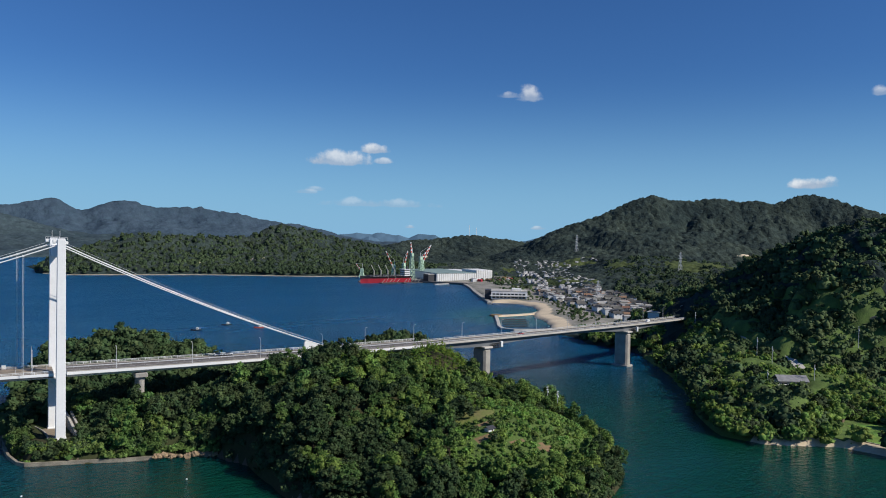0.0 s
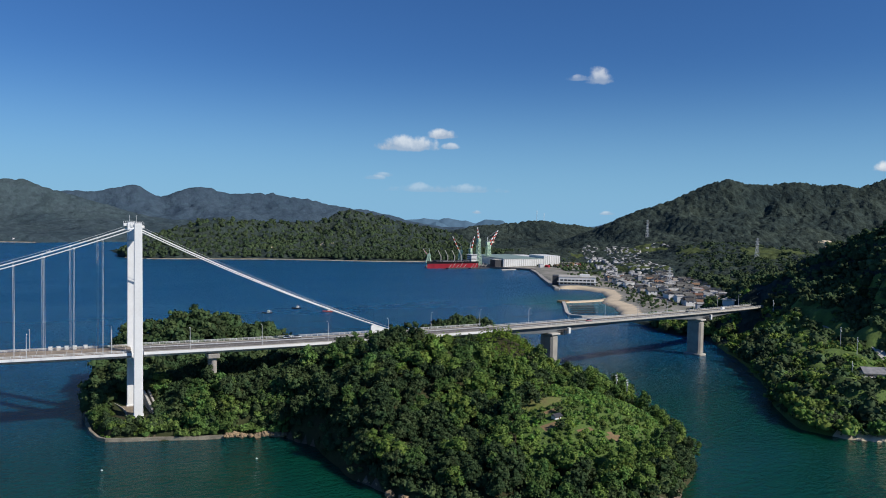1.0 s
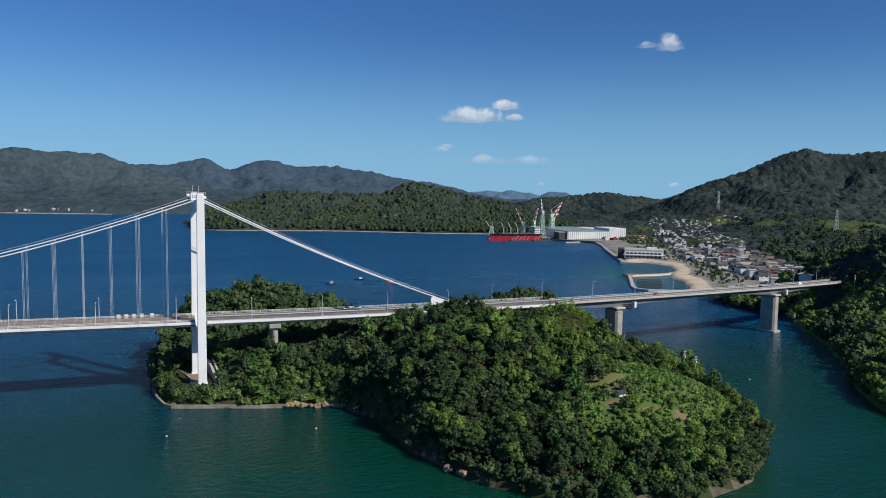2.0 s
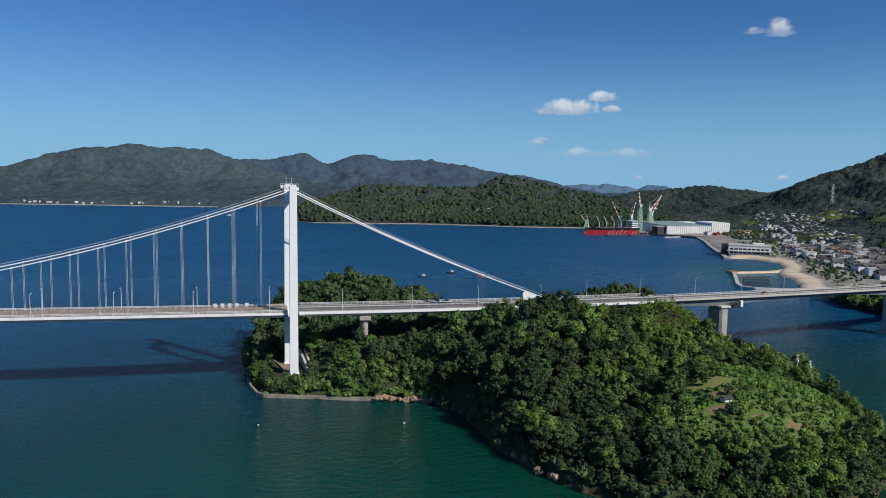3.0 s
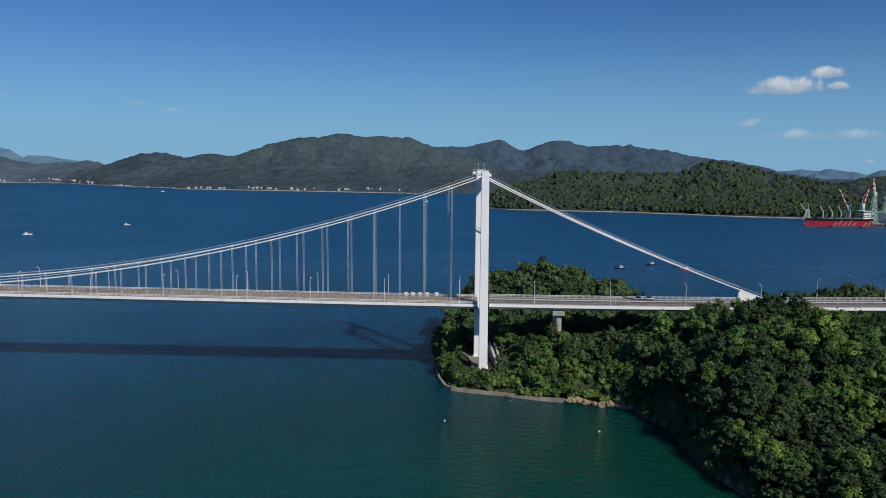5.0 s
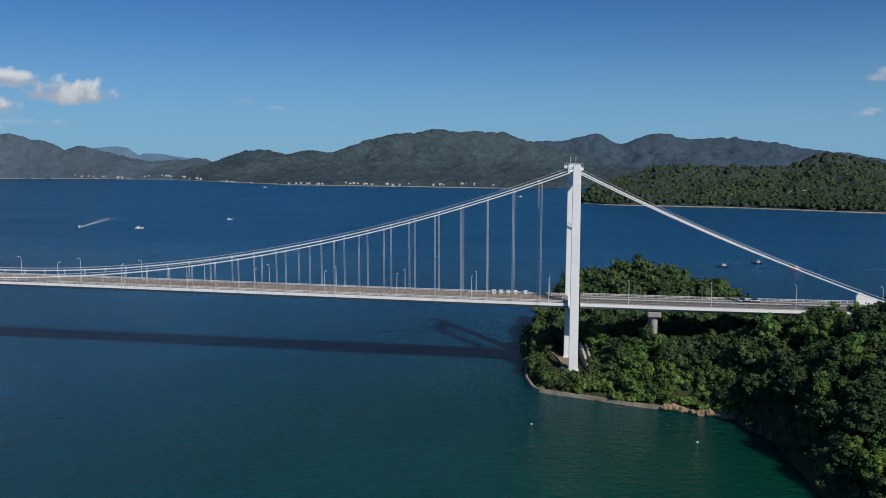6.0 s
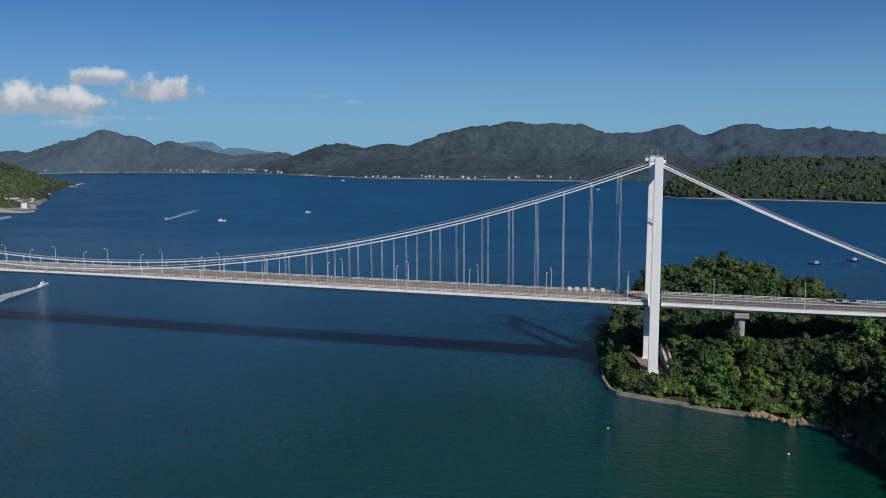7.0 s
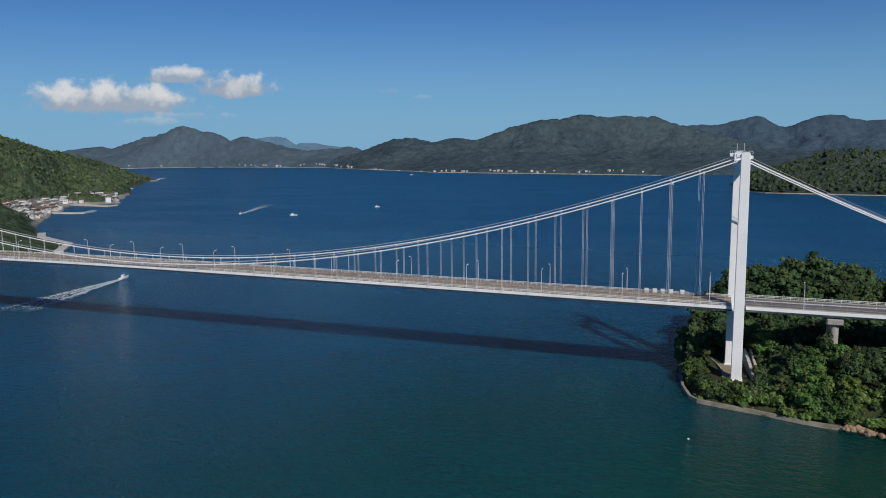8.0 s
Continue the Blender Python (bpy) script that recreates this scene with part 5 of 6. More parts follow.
def wood(name, crowns, x, y, z, rng, mat, lo, hi, label, sink=1.0, category="trees"):
    allv, allf, n = [], [], 0
    for i in range(len(x)):
        v, f = crowns[rng.randint(len(crowns))]
        a, s = rng.uniform(0, 6.283), rng.uniform(lo, hi)
        ca, sa = math.cos(a) * s, math.sin(a) * s
        w = np.empty_like(v)
        w[:, 0] = v[:, 0] * ca - v[:, 1] * sa + x[i]
        w[:, 1] = v[:, 0] * sa + v[:, 1] * ca + y[i]
        w[:, 2] = v[:, 2] * s * rng.uniform(0.85, 1.25) + z[i] - sink
        allv.append(w)
        allf.append(f + n)
        n += len(v)
    return tagged(quad_object(name, np.concatenate(allv), np.concatenate(allf), mat, smooth=True), label, category, kind="stuff")


def on_road(x, y, pad):
    return (y > y_near(x) - pad) & (y < y_near(x) + W + 2 + pad) & (x > 78)


def bamboo_spot(x, y):
    return ((x - 160) / 40) ** 2 + ((y + 30) / 21) ** 2 + 0.5 * fbm(x / 11, y / 11, 2) < 1


def near_wood(x, y):
    clear = (x > -11.5) & (x < 10) & (y > -9) & (y < 29)
    z = island_height(x, y)
    wall = (x < 34) & (y < 40) & (inside_distance(x, y, ISLAND) < 1.5)
    cliff = (x < 112) & (y < -40) & (inside_distance(x, y, ISLAND) < 5)
    return (z > 0.1) & (field_mask(x, y) > 1.0) & ~cliff & ~clear & ~on_road(x, y, 2.5) & ~((x > 3) & (x <= 78) & (y > y_near(x) - 1) & (y < y_near(x) + W + 3)) & ~wall & ~bamboo_spot(x, y) & ~((x > 206) & (x < 250) & (y > -14) & (y < 36))


tx, ty, trng = scatter(3, -35, 305, -180, 145, 5.2, near_wood)
# the low trees in front of the road and round the tower's foot
low = ((ty > y_near(tx) - 21) & (ty < y_near(tx) + 30) & (tx > 42)) | (np.hypot(tx, ty + 2) < 17)
close = (ty < -78) & ~low
order = np.argsort(ty + 1000 * ~close)
near_ids = order[:300]
rest = np.ones(len(tx), dtype=bool)
rest[near_ids] = False
tz = island_height(tx, ty)
rear = rest & (ty > 26)
wood("woodland_rear", THIN, tx[rear], ty[rear], tz[rear], np.random.RandomState(2), M["leaf_dark"], 0.65, 1.25, "evergreen woodland behind the bridge")
rest &= ~rear
# dark evergreens massed on the steep western flank put its shade into colour
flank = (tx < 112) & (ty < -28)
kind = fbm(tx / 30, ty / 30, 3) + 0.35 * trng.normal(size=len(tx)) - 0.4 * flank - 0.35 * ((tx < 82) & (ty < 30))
for name, sel, lo, hi, leaves, text in (
        ("woodland", rest & ~low & (np.abs(kind) <= 0.28), 0.6, 1.5, "leaf", "dense broadleaf evergreen woodland covering the island"),
        ("woodland_dark", rest & ~low & (kind < -0.28), 0.6, 1.5, "leaf_dark", "dark evergreens mixed into the island's woodland, also painting the flank's shade"),
        ("woodland_bright", rest & ~low & (kind > 0.28), 0.5, 1.3, "leaf_bright", "bright young trees mixed into the island's woodland"),
        ("thicket", rest & low, 0.4, 0.75, "leaf_dark", "low evergreen thicket beside the bridge")):
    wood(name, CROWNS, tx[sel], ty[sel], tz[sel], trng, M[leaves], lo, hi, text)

# low growth that closes the wood's edge along the shore and under the bridge
ux, uy, urng = scatter(17, -35, 305, -180, 145, 3.2, lambda x, y: (island_height(x, y) > 0.15) & (field_mask(x, y) > 1.0) & ((inside_distance(x, y, ISLAND) < 9) | ((x > 8) & (x < 75) & (y > -30) & (y < 60)) | (on_road(x, y, 9) & ~on_road(x, y, 1.5))) & ~((x > -6) & (x < 8) & (y > -4) & (y < 28)) & ~((x < 34) & (y < 40) & (inside_distance(x, y, ISLAND) < 2)))
# the dark leaves also paint shade under the deck and on the flank
wood("undergrowth", UNDER, ux, uy, island_height(ux, uy), urng, M["leaf_dark"], 0.7, 1.5, "tangled undergrowth along the island's shore and slopes", sink=0.6, category="shrubs")

ux, uy, urng = scatter(18, 2, 68, -32, -7, 2.1, lambda x, y: (inside_distance(x, y, ISLAND) > -1.2) & (inside_distance(x, y, ISLAND) < 14) & (y < -10 - 0.12 * x))
wood("bank_shrubs", UNDER, ux, uy, np.maximum(island_height(ux, uy), 1.4), urng, M["leaf"], 0.6, 1.3, "dense shrubs on the bank behind the sea wall", sink=0.3, category="shrubs")


def tree(seed):
    t = thing("tree", "rounded broadleaf evergreen tree with a dense lobed crown", "tree", "trees on the near slope")
    h = 6.0
    bm = bmesh.new()
    r = bmesh.ops.create_cone(bm, cap_ends=True, segments=7, radius1=0.28, radius2=0.12, depth=h)
    bmesh.ops.translate(bm, verts=r["verts"], vec=(0, 0, h / 2 - 0.8))
    rng = random.Random(seed)
    for k in range(5):
        a, z = k * 1.3 + rng.random(), 1.8 + k * 0.6
        beam(bm, (0, 0, z), (math.cos(a) * 1.9, math.sin(a) * 1.9, z + 1.7), 0.13)
    part("trunk", bm, M["bark"], t)
    v, f = CROWNS[seed % len(CROWNS)]
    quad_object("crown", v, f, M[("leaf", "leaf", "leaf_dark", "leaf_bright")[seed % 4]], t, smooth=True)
    return t


protos = [tree(i) for i in range(8)]
fresh = set(range(8))
for n, i in enumerate(near_ids):
    m = pose(tx[i], ty[i], tz[i] - 0.5, 0, 0, float(trng.uniform(0, 360)))
    s = float(trng.uniform(0.7, 1.35))
    # mostly dark trees on the flank, again standing in for its shade
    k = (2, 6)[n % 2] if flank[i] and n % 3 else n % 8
    if k in fresh:
        fresh.discard(k)
        protos[k].matrix_basis = m @ Matrix.Diagonal((s, s, s, 1))
    else:
        c = copy_thing(protos[k], m)
        c.scale = (s, s, s * float(trng.uniform(0.9, 1.2)))

bx, by, brng = scatter(9, 112, 206, -62, 4, 2.4, lambda x, y: bamboo_spot(x, y) & ~on_road(x, y, 2))
wood("bamboo_grove", BAMBOO, bx, by, island_height(bx, by), brng, M["leaf_light"], 0.45, 0.75, "bright yellow-green bamboo grove below the road", category="bamboo")
sx, sy, srng = scatter(12, 115, 232, -160, -58, 2.1, lambda x, y: (field_mask(x, y) <= 1.02) & (bare(x, y) == 0) & (np.hypot(x - 149, y + 113) > 4))
wood("orchard", SHRUBS, sx, sy, island_height(sx, sy), srng, M["shrub"], 0.35, 0.95, "bright green orchard shrubs and weeds on the terrace", sink=0.3, category="shrubs")

for bx, by, size in ((146, -96, 1.5), (149, -99, 1.2), (155, -95, 1.0), (142, -112, 1.3), (146, -121, 1.6), (152, -110, 1.1)):
    t = thing("garden_bush", "rounded dark green bush on the terrace", "bush", "bushes on the terrace", at=(bx, by, ground_z(bx, by)))
    v, f = SHRUBS[int(bx) % len(SHRUBS)]
    quad_object("foliage", v * size, f, M["leaf_dark"], t, smooth=True)

hx, hy, hrng = scatter(14, -17, 13, -14, 26, 2.4, lambda x, y: (inside_distance(x, y, ISLAND) > 1.2) & ((y < -4.5) | (x < -10.5)) & (np.hypot(x, y + 2) < 26))
wood("hedge", SHRUBS, hx, hy, island_height(hx, hy), hrng, M["leaf_bright"], 0.7, 1.15, "bright green clipped shrubs round the tower's foot", sink=0.3, category="shrubs")


def shore_wood(x, y):
    z = mainland_height(x, y)
    road = (y > y_near(x) - 3) & (y < y_near(x) + GW + 3) & (x < 526)
    house = (np.hypot(x - 378, y + 94) < 19) | ((np.abs(x - 352) < 17) & (np.abs(y + 164) < 30))
    return (z > 0.3) & (np.hypot(x - 400, y + 60) < 250) & (x > 285) & ~road & ~house & ((x > 600 + 0.95 * (y - 297)) | (y < 195))


ROAD_EAST = [(478, 60), (461, 19), (452, -6), (448, -24), (432, -48), (414, -78)]


def off_path(x, y, path):
    """The distance from a path of points."""
    best = np.full(np.shape(x), 1e9)
    for (ax, ay), (bx, by) in zip(path, path[1:]):
        dx, dy = bx - ax, by - ay
        t = np.clip(((x - ax) * dx + (y - ay) * dy) / (dx * dx + dy * dy), 0, 1)
        best = np.minimum(best, np.hypot(x - ax - t * dx, y - ay - t * dy))
    return best


tx, ty, trng = scatter(5, 280, 740, -330, 280, 7.0, lambda x, y: shore_wood(x, y) & (off_path(x, y, ROAD_EAST) > 5))
bank = ((tx < 442 + 0.5 * ty) | (np.hypot(tx - 400, ty + 110) < 50)) & (fbm(tx / 30, ty / 30, 3) + 0.25 * trng.normal(size=len(tx)) > -0.22)
wood("woodland_channel", THIN, tx[~bank], ty[~bank], mainland_height(tx[~bank], ty[~bank]), trng, M["leaf_shore"], 0.8, 1.6, "dark green woodland on the channel's steep shore", sink=0.5)
wood("woodland_bank", SPARSE, tx[bank], ty[bank], mainland_height(tx[bank], ty[bank]), trng, M["leaf_bright"], 0.7, 1.3, "paler young trees and bushes on the channel's bank", sink=1.0)


def hill_wood(x, y):
    z = mainland_height(x, y)
    return (z > 7.0) & (np.hypot(x - 400, y + 60) >= 240) & (np.hypot(x, y + 330) < 1080) & (mainland_choice(x, y, z) == 0) & ((x > 640 + 0.95 * (y - 297)) | (y < 195))


tx, ty, trng = scatter(6, 300, 1100, -300, 760, 10.4, hill_wood)
wood("woodland_hills", LUMPS, tx, ty, mainland_height(tx, ty) + 0.5, trng, M["leaf_far"], 1.1, 1.95, "rolling dark green woodland behind the town")


def valley_wood(x, y):
    z = mainland_height(x, y)
    r = np.hypot(x, y + 330)
    return (z > 6.0) & (z < 75) & (r >= 1070) & (r < 1600) & (mainland_choice(x, y, z) == 0) & (x > 640 + 0.8 * (y - 297))


tx, ty, trng = scatter(8, 700, 1500, 100, 1150, 13.0, valley_wood)
wood("woodland_valley", LUMPS, tx, ty, mainland_height(tx, ty) - 1.0, trng, M["leaf_far"], 1.0, 1.8, "rolling woodland on the valley floor below the mountain")


tx, ty, trng = scatter(10, 0, 840, 1060, 1430, 11.0, lambda x, y: mainland_height(x, y) > 3.0)
wood("woodland_headland", LUMPS, tx, ty, mainland_height(tx, ty) + 0.5, trng, M["leaf_far"], 1.0, 1.75, "dark green woodland covering the headland across the bay")


tx, ty, trng = scatter(16, -1760, -1000, 380, 1660, 13.0, lambda x, y: (left_height(x, y) > 8.0) & (x > -1350 - 0.42 * (y - 500)))
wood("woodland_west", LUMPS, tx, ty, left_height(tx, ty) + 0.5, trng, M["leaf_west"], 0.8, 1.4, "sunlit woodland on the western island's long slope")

# scrub on the channel's bank
tx, ty, trng = scatter(19, 296, 478, -136, 44, 4.6, lambda x, y: shore_wood(x, y) & (x < 470 + 0.4 * y) & (off_path(x, y, ROAD_EAST) > 5) & (fbm(x / 25, y / 25, 3) > -0.4))
wood("bank_scrub", THIN, tx, ty, mainland_height(tx, ty), trng, M["leaf_shore"], 0.4, 0.9, "green scrub and young trees on the channel's bank", sink=0.4, category="shrubs")


# ---- the yard across the bay ----
def main_z(x, y):
    return float(mainland_height(np.array([float(x)]), np.array([float(y)]))[0])


def yard_slab():
    bm = bmesh.new()
    outline = ((548, 928), (650, 926), (662, 880), (690, 846), (716, 806), (732, 800), (860, 850), (880, 1050), (640, 1070), (628, 940))
    low = [bm.verts.new((x, y, -3)) for x, y in outline]
    top = [bm.verts.new((x, y, 3.4)) for x, y in outline]
    bm.faces.new(top)
    for i in range(len(outline)):
        j = (i + 1) % len(outline)
        bm.faces.new((low[i], low[j], top[j], top[i]))
    bmesh.ops.recalc_face_normals(bm, faces=bm.faces[:])
    tagged(part("pavement_yard", bm, M["asphalt"]), "flat concrete shipyard quay at the water's edge", "quay", kind="structure")


yard_slab()


def yard_hall():
    t = thing("assembly_hall", "long white ribbed shipyard hall with a grey-green roof", "factory hall", at=(686, 868, 3.4), turn=-3)
    bm = bmesh.new()
    box(bm, 0, 124, 0, 150, 0, 15.0)
    w = part("wall", bm, M["cladding"], t)
    bm = bmesh.new()
    box(bm, 88, 124.2, -0.3, 60, 0, 20.5, 0.1)
    part("tall_bay", bm, M["cladding"], t)
    for k in range(30):
        bm = bmesh.new()
        x = 2 + k * 4.1
        box(bm, x - 0.22, x + 0.22, -0.75 if x > 87 else -0.45, -0.003 if x < 87 else -0.3, 0, 20.3 if x > 87 else 14.8)
        part("rib", bm, M["concrete_pale"], w)
    bm = bmesh.new()
    box(bm, -0.6, 87.9, -0.6, 150.6, 15.0, 15.8, 0.1)
    part("roof", bm, M["roof_green"], t)
    bm = bmesh.new()
    box(bm, -16, -0.1, 4, 26, 0, 13)
    part("annex", bm, M["dark"], t, "dark open-fronted annex")
    bm = bmesh.new()
    box(bm, -16.4, 0, 3.5, 26.5, 13, 13.6)
    part("annex_roof", bm, M["concrete_pale"], t)


yard_hall()


def ship():
    t = thing("cargo_ship", "moored bulk carrier with a tall red bottom and black topsides", "ship", at=(594, 905, 0), turn=184)
    bm = bmesh.new()
    hull(bm, 106, 19, 10.6, -2.0, 0.4)
    part("hull_bottom", bm, M["red"], t, "red lower hull riding high")
    bm = bmesh.new()
    hull(bm, 108, 19.6, 4.0, 8.5, 1.4)
    top = part("hull_topside", bm, M["black"], t, "black upper hull")
    for side in (-9.9, 9.7):
        bm = bmesh.new()
        for k in range(24):
            beam(bm, (-52 + k * 3.6, side, 12.4), (-52 + k * 3.6, side, 13.6), 0.12)
        beam(bm, (-52, side, 13.6), (31, side, 13.6), 0.14)
        tagged(part("bulwark_rail", bm, M["cladding"], top), "thin white deck rail", kind="stuff")
    bm = bmesh.new()
    box(bm, -50, -38, -8.5, 8.5, 12.4, 25, 0.3)
    house = part("superstructure", bm, M["cladding"], t, "white bridge house")
    for z in (15.0, 18.2, 22.4):
        bm = bmesh.new()
        box(bm, -49, -37.8, -8.7, 8.7, z, z + 1.3)
        part("window_band", bm, M["glass"], house)
    bm = bmesh.new()
    box(bm, -51, -36.5, -9.6, 9.6, 24.9, 25.6, 0.1)
    part("bridge_wing", bm, M["cladding"], house)
    bm = bmesh.new()
    beam(bm, (-48, 0, 25), (-48, 0, 31), 3.4, sides=10)
    part("funnel", bm, M["dark"], house)
    for k in range(5):
        x = -28 + k * 15
        bm = bmesh.new()
        box(bm, x - 5.2, x + 5.2, -6.5, 6.5, 12.4, 14.6, 0.2)
        part("hatch", bm, M["dark"], t)
        if k < 4:
            bm = bmesh.new()
            beam(bm, (x + 7.4, 0, 12.4), (x + 7.4, 0, 24), 1.9, sides=8)
            beam(bm, (x + 7.4, 0, 23.0), (x + 13.5, 0, 34), 0.9)
            part("deck_crane", bm, M["concrete_pale"], t, "pale deck crane with its boom raised")


ship()


def jib_crane(x, y, base, height, reach, top, turn, label):
    """A tower crane on a lattice portal with a striped jib."""
    t = thing("jib_crane", label, "crane", "shipyard cranes", at=(x, y, 3.4), turn=turn)
    bm = bmesh.new()
    w0, w1 = 5.0, 2.2
    for sx in (-1, 1):
        for sy in (-1, 1):
            beam(bm, (sx * w0, sy * w0, 0), (sx * w1, sy * w1, height), 1.1)
    n = 6
    for k in range(n):
        za, zb = height * k / n, height * (k + 1) / n
        wa, wb = w0 + (w1 - w0) * k / n, w0 + (w1 - w0) * (k + 1) / n
        for a, b in (((-1, -1), (1, -1)), ((1, -1), (1, 1)), ((1, 1), (-1, 1)), ((-1, 1), (-1, -1))):
            beam(bm, (a[0] * wa, a[1] * wa, za), (b[0] * wb, b[1] * wb, zb), 0.6)
            beam(bm, (a[0] * wb, a[1] * wb, zb), (b[0] * wb, b[1] * wb, zb), 0.6)
    part("tower", bm, M["green"], t, "pale green lattice tower")
    bm = bmesh.new()
    box(bm, -4, 3, -2.6, 2.6, height, height + 6, 0.3)
    part("machine_house", bm, M["green"], t)
    for k in range(7):
        bm = bmesh.new()
        a, b = k / 7, (k + 1) / 7
        z0 = height + 3
        beam(bm, (2 + reach * a, 0, z0 + (top - z0) * a), (2 + reach * b, 0, z0 + (top - z0) * b), 2.0 - 0.9 * a)
        part("jib_section", bm, M["stripe"] if k % 2 else M["cladding"], t)
    bm = bmesh.new()
    beam(bm, (-2, 0, height + 6), (-1, 0, height + 16), 0.7)
    beam(bm, (-1, 0, height + 16), (2 + reach, 0, top), 0.25)
    part("stay", bm, M["steel"], t)


jib_crane(640, 962, 0, 22, 14, 55, 160, "green shipyard crane with a red and white jib raised")
jib_crane(668, 972, 0, 24, 12, 55, 30, "green shipyard crane with its striped jib raised steeply")
jib_crane(664, 930, 0, 46, 4, 74, 90, "tall green shipyard crane with an upright striped jib")
jib_crane(700, 958, 0, 38, 24, 68, 10, "green shipyard crane with a leaning red and white jib")
jib_crane(712, 975, 0, 30, 20, 62, 15, "green shipyard crane with a leaning striped jib beside the hall")
jib_crane(592, 1010, 0, 12, 10, 28, 150, "small crane on the far quay")


def barge(x, y, turn):
    t = thing("work_barge", "low dark work barge with rusty spars", "barge", at=(x, y, 0), turn=turn)
    bm = bmesh.new()
    box(bm, -22, 22, -5, 5, -1, 1.8, 0.3)
    part("hull", bm, M["dark"], t)
    for k in range(5):
        bm = bmesh.new()
        beam(bm, (-18 + k * 8, 0, 1.8), (-12 + k * 8, 0, 8 + 3 * (k % 2)), 0.6)
        part("spar", bm, M["concrete_pale"], t)


barge(596, 886, 4)
barge(640, 882, 8)
bm = bmesh.new()
box(bm, -26, 26, -3, 3, -0.4, 1.4, 0.2)
pontoon = part("floating_quay", bm, M["concrete_pale"])
pontoon.matrix_basis = pose(686, 838, 0, 0, 0, 12)
tagged(pontoon, "pale floating quay beside the yard", "quay")



def ship_section(mat, label):
    """A ribbed steel hull section waiting on the quay."""
    t = thing("ship_section", label, "steel section", "yard stacks")
    bm = bmesh.new()
    box(bm, -4.5, 4.5, -2.6, 2.6, 0, 3.4, 0.15)
    part("plating", bm, mat, t)
    for k in range(4):
        bm = bmesh.new()
        box(bm, -4.0 + k * 2.6, -3.7 + k * 2.6, -2.9, 2.9, 0, 3.8)
        part("rib", bm, mat, t)
    return t


crng = random.Random(9)
stack = [ship_section(M[m], text) for m, text in (("soil", "rust-brown ribbed steel hull section on the quay"), ("steel", "grey ribbed steel hull section on the quay"), ("dark", "dark ribbed steel hull section on the quay"), ("red", "red-primed ribbed steel hull section on the quay"))]
fresh = set(range(4))
for k in range(44):
    f = crng.random()
    if k % 3:
        x, y = 574 + 80 * f + crng.uniform(-2, 2), 930 + crng.uniform(4, 16)
    else:
        x, y = 735 + 110 * f, 818 + 34 * f + crng.uniform(-6, 12)
    m = pose(x, y, 3.4, 0, 0, crng.uniform(0, 180)) @ Matrix.Diagonal((1, 1, crng.uniform(0.8, 1.7), 1))
    i = k % 4
    if i in fresh:
        fresh.discard(i)
        stack[i].matrix_basis = m
    else:
        copy_thing(stack[i], m)

for x, y, h in ((1160, 1503, 34), (1178, 1492, 26)):
    z = main_z(x, y)
    bm = bmesh.new()
    beam(bm, (x, y, z - 2), (x, y, z + h), 1.0, sides=6)
    for k in range(3):
        beam(bm, (x - 1.6, y, z + h * (0.7 + 0.12 * k)), (x + 1.6, y, z + h * (0.7 + 0.12 * k)), 0.5)
    tagged(part("radio_mast", bm, M["cladding"]), "slim white radio mast on a wooded ridge", "mast", "radio masts")

# ---- the promenade, beach and small harbour ----
tagged(sweep([(716, 815, 0), (680, 735, 0), (640, 660, 0), (598, 575, 0), (560, 497, 0), (553, 488, 0)], [(-3.5, -3), (-3.0, 2.6), (3.0, 2.6), (3.5, -3)], M["concrete"], "breakwater"), "long concrete harbour wall along the promenade", "breakwater", kind="structure")
tagged(sweep([(482, 368, 0), (474, 356, 0), (456, 327, 0), (440, 302, 0), (426, 280, 0), (419, 264, 0), (425, 252, 0), (444, 243, 0), (464, 237, 0)], [(-2.6, -2), (-1.8, 1.8), (1.8, 1.8), (2.6, -2)], M["concrete_pale"], "breakwater_harbour"), "hooked concrete breakwater of a small boat harbour", "breakwater", kind="structure")
tagged(sweep([(480, 364, 0), (498, 363, 0), (518, 364, 0), (540, 368, 0), (564, 384, 0)], [(-6, -1), (-4, 1.2), (4, 1.2), (6, -1)], M["sand"], "sand_spit"), "narrow sand spit between two bathing beaches", "beach", kind="structure")
bm = bmesh.new()
bmesh.ops.create_cone(bm, cap_ends=True, segments=18, radius1=9, radius2=7.5, depth=4)
for v in bm.verts:
    v.co = Vector((v.co.x + 481, v.co.y * 0.8 + 367, v.co.z * 0.9 + 0.2))
tagged(part("mole_head", bm, M["soil"]), "round reddish mole head at the end of the spit", "mole")
for k in range(4):
    f = k / 3
    a, b = Vector((463 - 30 * f, 330 - 50 * f, 0.6)), Vector((492 - 34 * f, 322 - 48 * f, 0.6))
    bm = bmesh.new()
    beam(bm, a, b, 1.1, 0.9)
    tagged(part("pontoon", bm, M["dark"]), "dark floating pontoon in the boat harbour", "pontoon", "harbour pontoons")


